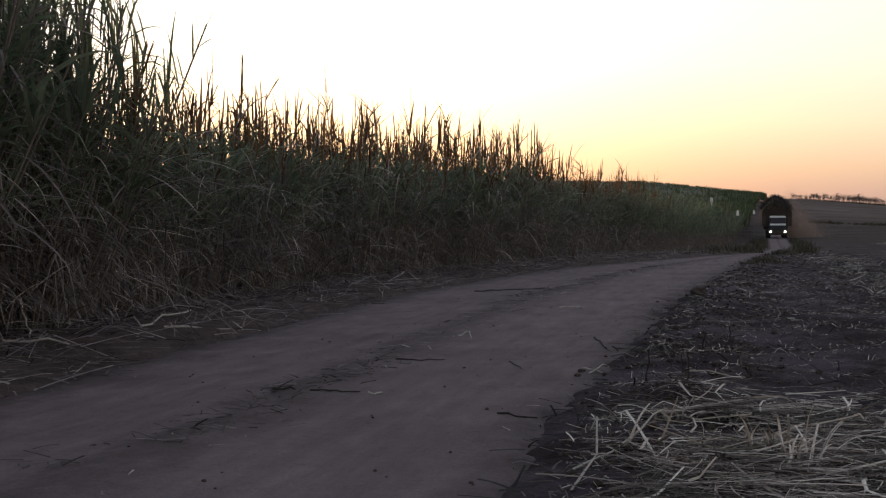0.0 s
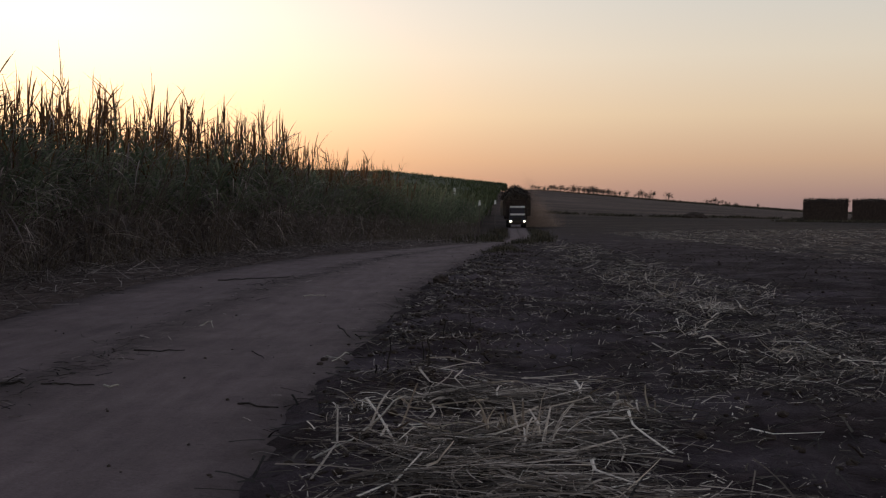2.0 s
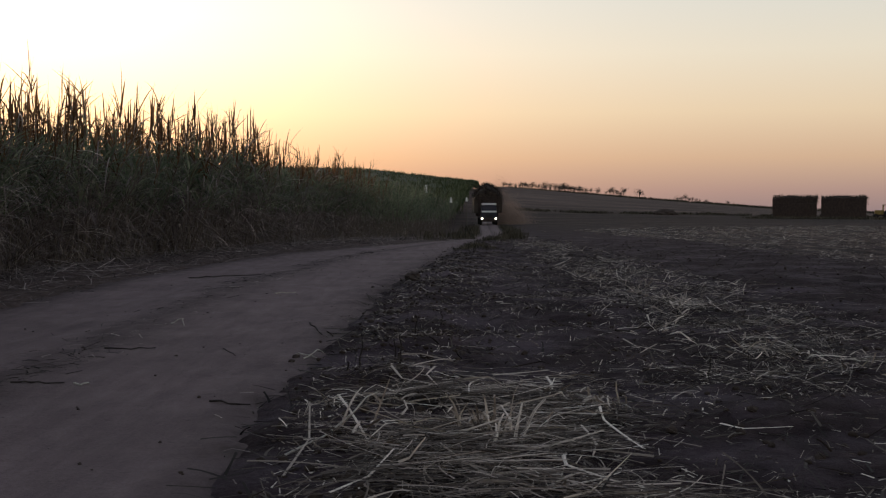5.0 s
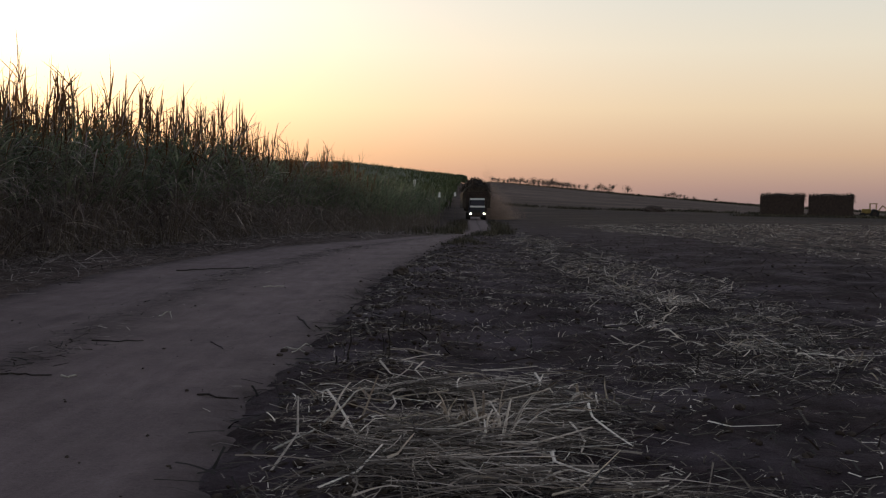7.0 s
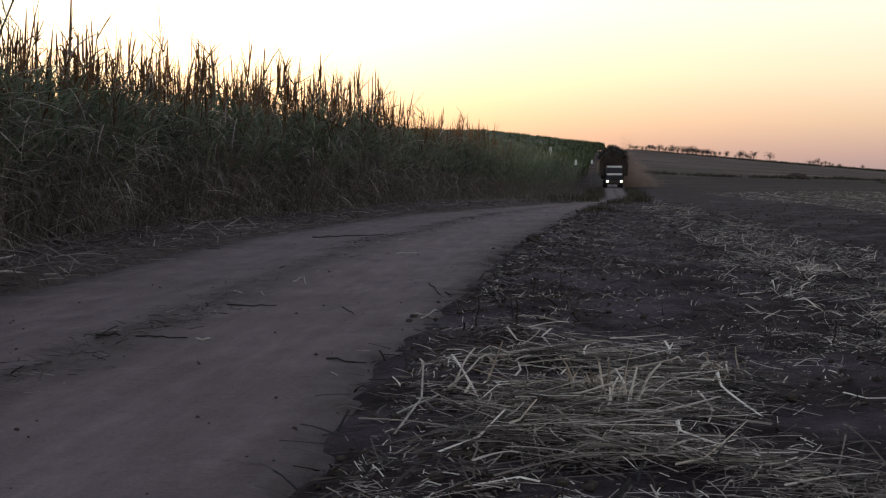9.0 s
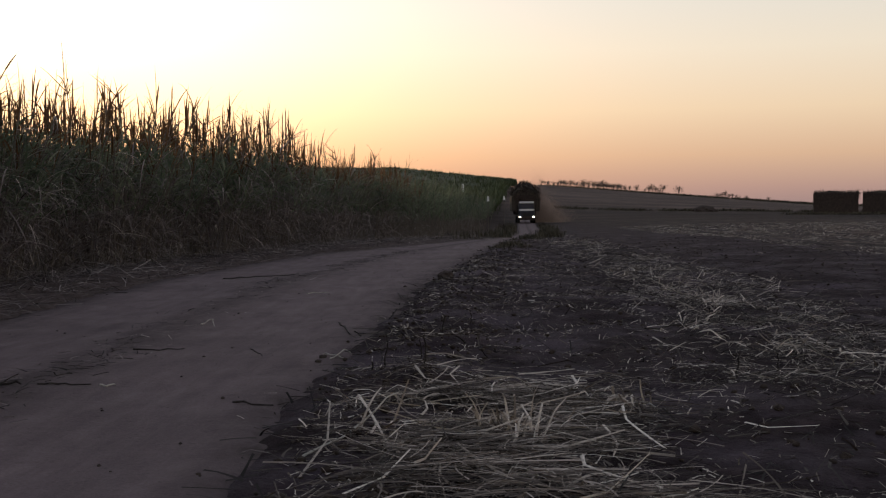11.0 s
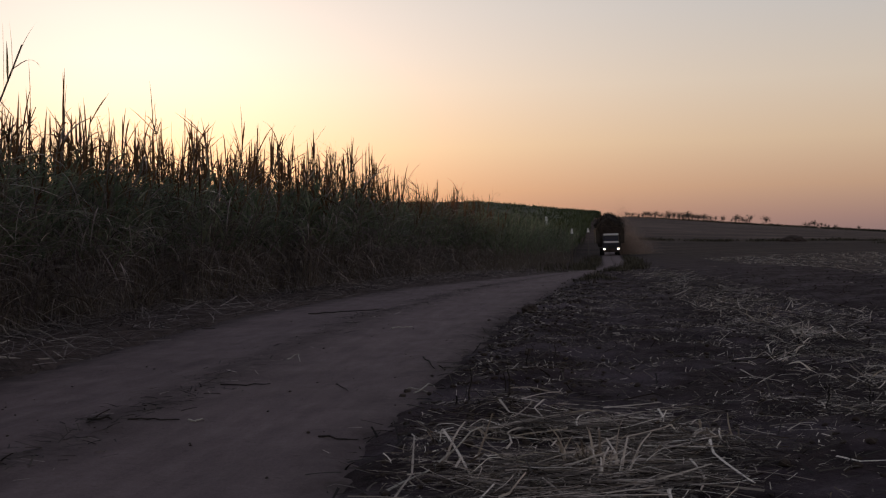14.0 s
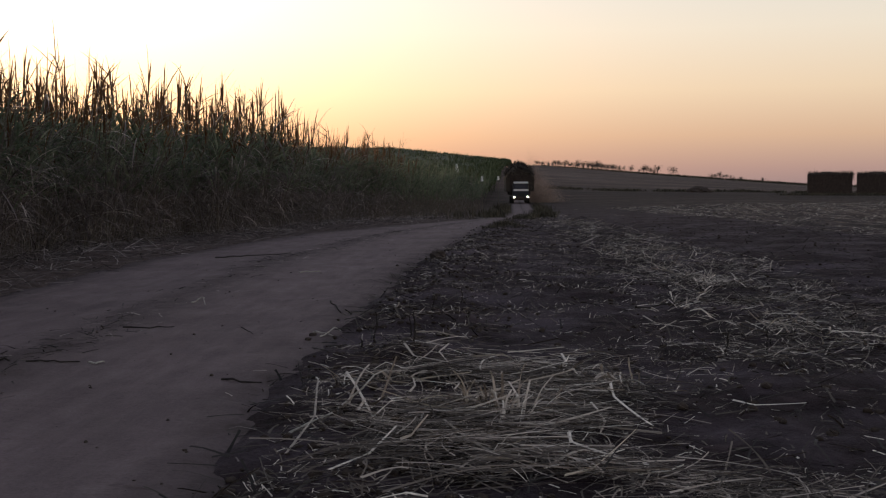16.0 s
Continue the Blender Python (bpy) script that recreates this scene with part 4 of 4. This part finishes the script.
def cane_truck(m):
    t = thing("cane_truck", m, "loaded cane truck with a white and blue cab, headlights lit", "truck")
    # the truck faces -y
    part("chassis", add_box(box((.9, 9.0, .28), (0, 3.6, .85), .03), (2.2, .25, .25), (0, 8.0, .7), .03), M_STEEL, t)
    for x in (-1.0, 1.0):
        for y in (.2, 5.6, 6.9):
            wheel(t, x, y)
    bm = box((2.35, 1.75, 1.15), (0, 0, 1.35), .10)
    cab = part("cab", bm, M_CABBLUE, t, "dark blue lower cab")
    part("bumper", box((2.40, .25, .36), (0, -.98, .62), .05), M_STEEL, cab)
    part("grille", box((1.3, .06, .42), (0, -.90, 1.18), .02), M_BLACK, cab)
    part("upper_cab", box((2.25, 1.55, .95), (0, .08, 2.38), .14), M_CABBLUE, cab)
    part("windscreen", box((1.98, .05, .62), (0, -.71, 2.32), .02), M_SKY_GLASS, cab)
    part("sun_visor", box((2.20, .32, .24), (0, -.80, 2.80), .05), M_CABWHITE, cab, "white sun visor")
    part("stripe", box((2.24, .05, .24), (0, -.895, 1.80), .02), M_CABWHITE, cab, "white stripe below the windscreen")
    for x in (-.93, .93):
        part("headlight", tube((x * 1.1, -1.10, .82), (x * 1.1, -.86, .82), .17, .15, 16), M_LAMP, cab, "lit headlight")
        part("mirror", box((.12, .06, .42), (x * 1.42, -.78, 2.30), .02), M_BLACK, cab)
        part("mirror_arm", tube((x * 1.18, -.70, 2.50), (x * 1.42, -.76, 2.45), .02), M_STEEL, cab)
    cab.scale = (.87, 1.0, .97)
    body = part("cage_floor", box((2.55, 7.2, .14), (0, 4.9, 1.15), .02), M_STEEL, t)
    for x in (-1.32, 1.32):
        for y in np.linspace(1.35, 8.4, 8):
            part("stake", box((.09, .09, 2.65), (x, float(y), 2.45), .01), M_STEEL, body)
        for z in (1.5, 2.3, 3.1, 3.75):
            part("rail", box((.06, 7.2, .10), (x, 4.9, z), .01), M_STEEL, body)
    part("headboard", box((2.7, .10, 2.5), (0, 1.28, 2.45), .02), M_STEEL, t)
    part("headboard_rail", box((2.75, .14, .16), (0, 1.24, 3.40), .02), M_STEEL, t, "rail across the headboard")
    load = load_heap("cane_load", t, 1.85, 3.6, 1.55, 3.7, 1.55, 1500, rng)
    load.location = (0, 4.95, 0)
    return t


TX, TY = 4.35, 168.0
cane_truck(pose(TX, TY, float(land(TX, TY)) + .03, 0, 0, 1.5))


# ---------------------------------------------------------------- parked cane trailers and a loader
def cage_trailer(m):
    t = thing("cane_trailer", m, "parked high cage trailer heaped with cut cane", "trailer", "parked cane trailers")
    L, W = 7.2, 2.6
    part("frame", add_box(box((L, .8, .24), (0, 0, .95), .03), (L, W, .12), (0, 0, 1.12), .02), M_STEEL, t)
    for x in (-2.4, -1.2, 2.3):
        for y in (-.95, .95):
            h = wheel(t, 0, 0, .48)
            h.location = (x, y, .48)
            h.rotation_euler = (0, 0, radians(90))
    part("drawbar", tube((-L / 2, 0, .85), (-L / 2 - .22, 0, .6), .07), M_STEEL, t)
    for y in (-W / 2, W / 2):
        for x in np.linspace(-L / 2 + .06, L / 2 - .06, 11):
            part("stake", box((.10, .08, 2.4), (float(x), y, 2.36), .01), M_STEEL, t)
        for z in (1.3, 1.9, 2.5, 3.1, 3.5):
            part("rail", box((L, .05, .10), (0, y, z), .01), M_STEEL, t)
        part("side_panel", box((L - .1, .04, 3.1), (0, y * .985, 1.85), .01), M_STEEL, t)
    for x in (-L / 2, L / 2):
        part("end_panel", box((.06, W, 3.1), (x, 0, 1.85), .02), M_RUST, t, "paler rusty end panel")
    load = load_heap("cane_load", t, W / 2 - .06, L / 2 - .1, 1.2, 3.3, .42, 1100, rng)
    load.rotation_euler = (0, 0, radians(90))
    return t


def far_at(az, d):
    return d * math.sin(radians(az)), d * math.cos(radians(az))


for az in (14.77, 16.78):
    x, y = far_at(az, 226)
    cage_trailer(pose(x, y, float(ground_z(x, y)) + .01, 0, 0, -15.5))


def loader(m):
    t = thing("cane_loader", m, "small yellow cane loader with an open cab", "loader")
    part("hood", box((1.5, 1.0, .75), (.5, 0, 1.15), .12), M_YELLOW, t)
    part("axle_frame", box((2.6, .6, .3), (0, 0, .72), .05), M_STEEL, t)
    for x, y, r in ((-.8, -.8, .72), (-.8, .8, .72), (1.1, -.75, .45), (1.1, .75, .45)):
        h = wheel(t, 0, 0, r, .36)
        h.location = (x, y, r)
        h.rotation_euler = (0, 0, radians(90))
    for x in (-1.1, -.1):
        for y in (-.55, .55):
            part("cab_post", tube((x, y, 1.0), (x, y, 2.35), .05), M_YELLOW, t)
    part("cab_roof", box((1.3, 1.35, .12), (-.6, 0, 2.4), .05), M_YELLOW, t)
    part("seat", box((.5, .5, .5), (-.7, 0, 1.25), .08), M_BLACK, t)
    bm = add_tube(tube((-1.3, 0, 1.0), (-2.1, 0, 2.1), .09), (-2.1, 0, 2.1), (-3.0, 0, 1.3), .08)
    part("boom", bm, M_YELLOW, t)
    bm = bmesh.new()
    for k in (-.4, 0, .4):
        add_tube(bm, (-3.0, k, 1.35), (-3.3, k, .8), .05)
        add_tube(bm, (-3.3, k, .8), (-2.95, k, .35), .05, .02)
    part("grab", bm, M_STEEL, t)
    return t


x, y = far_at(18.35, 226)
loader(pose(x, y, float(ground_z(x, y)) + .01, 0, 0, 168))


# ---------------------------------------------------------------- white markers in the cane
def marker(az, elev, d, w, h):
    x, y = far_at(az, d)
    z0 = float(land(x, y))
    z1 = 1.5 + d * math.tan(radians(elev))
    t = thing("marker_flag", pose(x, y, z0), "small white cloth marker on a pole in the cane", "marker", "white markers in the cane")
    part("pole", tube((0, .04, 0), (0, .04, z1 - z0 + h * .5), .03, .02), M_STALK, t)
    bm = bmesh.new()
    bmesh.ops.create_grid(bm, x_segments=4, y_segments=6, size=.5)
    for v in bm.verts:
        u, q = v.co.x, v.co.y
        v.co = (u * w * (1 - .45 * (q + .5)), .03 * math.sin(9 * u + 4 * q), z1 - z0 + q * h)
    bmesh.ops.solidify(bm, geom=bm.faces[:], thickness=.01)
    part("cloth", bm, M_FLAG, t)
    return t


marker(-1.32, .92, 104, .30, .62)
marker(-.20, .43, 112, .24, .45)
marker(.50, .46, 150, .30, .45)


# ---------------------------------------------------------------- far trees along the skyline
def skyline_tree(m, h, rng, thin):
    t = thing("skyline_tree", m, "small thin-crowned tree dark against the dusk sky" if thin else "low bushy tree dark against the dusk sky", "tree", "trees along the far ridge")
    bm = bmesh.new()
    add_tube(bm, (0, 0, -.6), (.03 * h, 0, h * .55), .035 * h, .018 * h, 6)
    tips = []
    for k in range(5):
        a, q = rng.uniform(0, 6.28), rng.uniform(.35, .55)
        tip = (math.cos(a) * h * rng.uniform(.12, .28), math.sin(a) * h * rng.uniform(.12, .28), h * rng.uniform(.62, .95))
        add_tube(bm, (.02 * h, 0, h * q), tip, .014 * h, .006 * h, 5)
        tips.append(tip)
    part("trunk", bm, M_BARK, t)
    n = 170 if thin else 300
    q = rng.uniform(.55, 1.0, (n, 1))
    c = np.array(tips)[rng.integers(0, 5, n)] * q + rng.normal(0, .07 if thin else .12, (n, 3)) * h
    v, f = blades(c, rng.uniform(0, 6.28, n), rng.uniform(.2, 2.2, n), np.full(n, .09 * h) * rng.uniform(.6, 1.4, n), np.full(n, .045 * h), rng.uniform(0, 1, n), 2, rng)
    mesh_np("crown", v, f, M_CROWN, t)
    return t


trng = np.random.default_rng(21)
kinds = [skyline_tree(Matrix.Identity(4), 6.0, trng, k < 3) for k in range(6)]
placed = [0] * 6
TREES = [(2.5, 4), (2.85, 3), (3.2, 4), (3.65, 5), (4.05, 4), (4.4, 5), (4.72, 6), (5.0, 5), (5.3, 6), (5.65, 6), (6.0, 5), (7.45, 6), (7.75, 5), (10.4, 4), (10.75, 4), (11.05, 4), (2.3, 4), (2.7, 4), (3.0, 5), (3.4, 4), (3.9, 5), (4.2, 4), (4.6, 6), (4.85, 7), (5.15, 6), (5.5, 7), (5.8, 6), (6.3, 5), (6.7, 4),
         (7.3, 7), (7.6, 6), (7.9, 7), (8.6, 8), (10.2, 4), (10.6, 5), (10.9, 5), (11.2, 4), (11.5, 3), (12.4, 3), (13.1, 2.5)]
TREES = [(az - .45 if az > 7 else az, h) for az, h in TREES] + [(2.15 + .2 * k + .12 * math.sin(7 * k), 4 + 2 * abs(math.sin(3 * k))) for k in range(18)]
for az, h in TREES:
    k = int(trng.integers(0, 6))
    d = 600 + trng.uniform(-15, 15)
    x, y = far_at(az, d)
    m = pose(x, y, float(ground_z(x, y)), 0, 0, trng.uniform(0, 360))
    s = h / 10.0 * trng.uniform(.8, 1.2)
    ob = kinds[k] if not placed[k] else copy_thing(kinds[k], m)
    ob.matrix_basis = m
    ob.scale = (s * 1.35, s * 1.35, s)
    placed[k] += 1
for k in range(6):
    if not placed[k]:
        x, y = far_at(9.0 + .2 * k, 612)
        kinds[k].matrix_basis = pose(x, y, float(ground_z(x, y)))
        kinds[k].scale = (.5, .5, .5)

# scrub on the ridge, the dark bank across the field and tufts by the track
n = 3600
az = trng.uniform(1.8, 24, n)
d = np.where(trng.random(n) < .55, 622 + trng.normal(0, 8, n), 262 + trng.normal(0, 2, n) + 6 * np.sin(az * .7))
keep = (d > 580) | (np.sin(az * 5.1) + np.sin(az * 2.3 + 1) + trng.normal(0, .7, n) > -.3)
az, d = az[keep], d[keep]
n = len(az)
bx, by = d * np.sin(np.radians(az)), d * np.cos(np.radians(az))
k = 9
size = np.repeat(trng.uniform(.5, 1.5, n) * np.where(d < 320, .46, 1.0), k)
base = np.repeat(np.stack([bx, by, land(bx, by) - .05], 1), k, 0) + trng.normal(0, .35, (n * k, 3)) * np.array([2.0, 1, .3])
v, f = blades(base, trng.uniform(0, 6.28, n * k), trng.uniform(0, 1.1, n * k), size, size * .28, trng.uniform(0, 1.2, n * k), 2, trng)
tagged(mesh_np("far_scrub", v, f, M_SCRUB), "low dark scrub along the far field banks", "scrub", kind="stuff")
n = 300
az = trng.uniform(12.8, 19.2, n)
d = 220 + trng.normal(0, 1.5, n)
bx, by = d * np.sin(np.radians(az)), d * np.cos(np.radians(az))
k = 9
size = np.repeat(trng.uniform(.2, .6, n), k)
base = np.repeat(np.stack([bx, by, land(bx, by) - .03], 1), k, 0) + trng.normal(0, .3, (n * k, 3)) * np.array([2.0, 1, .1])
v, f = blades(base, trng.uniform(0, 6.28, n * k), trng.uniform(0, 1.1, n * k), size, size * .28, trng.uniform(0, 1.2, n * k), 2, trng)
tagged(mesh_np("trailer_scrub", v, f, M_SCRUB), "low dry weeds in front of the parked trailers", "scrub", kind="stuff")
n = 260
gyy = trng.uniform(62, 150, n)
side = trng.random(n) < .5
gxx = np.where(side, road_l(gyy) - .2 - np.abs(trng.normal(0, .7, n)), road_r(gyy) + .2 + np.abs(trng.normal(0, .45, n)))
k = 14
base = np.repeat(np.stack([gxx, gyy, land(gxx, gyy)], 1), k, 0) + trng.normal(0, .16, (n * k, 3)) * np.array([1, 1, 0])
ln = np.repeat(trng.uniform(.2, .8, n), k) * trng.uniform(.4, 1.0, n * k)
v, f = blades(base, trng.uniform(0, 6.28, n * k), trng.uniform(.0, .6, n * k), ln, np.full(n * k, .035), trng.uniform(.1, 1.3, n * k), 3, trng)
tagged(mesh_np("track_grass", v, f, M_SCRUB), "rough grass tufts beside the narrow track", "grass", kind="stuff")



def bush(x, y, w, h, label):
    """A low rough clump of grass and weeds, ragged on top."""
    n = int(260 * w)
    bx, by = x + trng.normal(0, w * .32, n), y + trng.normal(0, .7, n)
    base = np.stack([bx, by, land(bx, by) - .03], 1)
    tall = h * trng.uniform(.35, 1.0, n) * np.exp(-((bx - x) / (w * .6)) ** 2)
    v, f = blades(base, trng.uniform(0, 6.28, n), trng.uniform(0, .7, n), tall, trng.uniform(.02, .05, n), trng.uniform(.2, 1.5, n), 4, trng, .8)
    return tagged(mesh_np("weed_clump", v, f, M_SCRUB), label, "weeds", kind="stuff")


bush(.75, 48.5, 1.3, .45, "low dark weeds at the bend of the road")
bush(1.7, 61.0, 1.2, .45, "low dark weeds where the track begins")
bush(2.95, 72.0, 1.0, .85, "taller dark weeds beside the narrow track")
bush(.9, 76.0, .6, .35, "small dark weeds between road and track")
bm = bmesh.new()
bmesh.ops.create_icosphere(bm, subdivisions=3, radius=1.0)
for v in bm.verts:
    v.co = Vector((v.co.x * 2.4, v.co.y * 1.6, max(-.1, v.co.z) * 1.15)) * (1 + .22 * noise.noise(v.co * 2.5) + .1 * noise.noise(v.co * 7))
x, y = far_at(9.3, 255)
ob = part("soil_mound", bm, M_CLOD)
ob.location = (x, y, float(ground_z(x, y)))
tagged(ob, "dark heap of soil on the far field bank", "soil mound")

# dust thrown up behind the truck: fine flakes hanging in the air
n = 110000
dx = np.abs(trng.normal(0, 1.7, n)) + trng.uniform(-.6, .6, n)
dz = np.abs(trng.normal(0, 2.3, n)) * np.exp(-dx / 5)
dy = trng.uniform(1, 16, n)
c = np.stack([TX + 1.5 + dx, TY + dy, land(TX + 1.5 + dx, TY + dy) + dz], 1)
a, b = trng.normal(0, 1, (n, 3)), trng.normal(0, 1, (n, 3))
a /= np.linalg.norm(a, axis=1)[:, None]
b = np.cross(a, b)
b /= np.linalg.norm(b, axis=1)[:, None]
r = trng.uniform(.011, .023, (n, 1))
v = np.stack([c - a * r, c + b * r, c + a * r, c - b * r], 1).reshape(-1, 3)
f = np.arange(n * 4).reshape(-1, 4)
M_DUST = mat_leaf("road_dust", (.30, .22, .18), (.36, .27, .22), (.42, .32, .26), rough=.95, trans=.4)
tagged(mesh_np("dust_haze", v, f, M_DUST), "thin brown dust hanging behind the truck", "dust", kind="stuff")
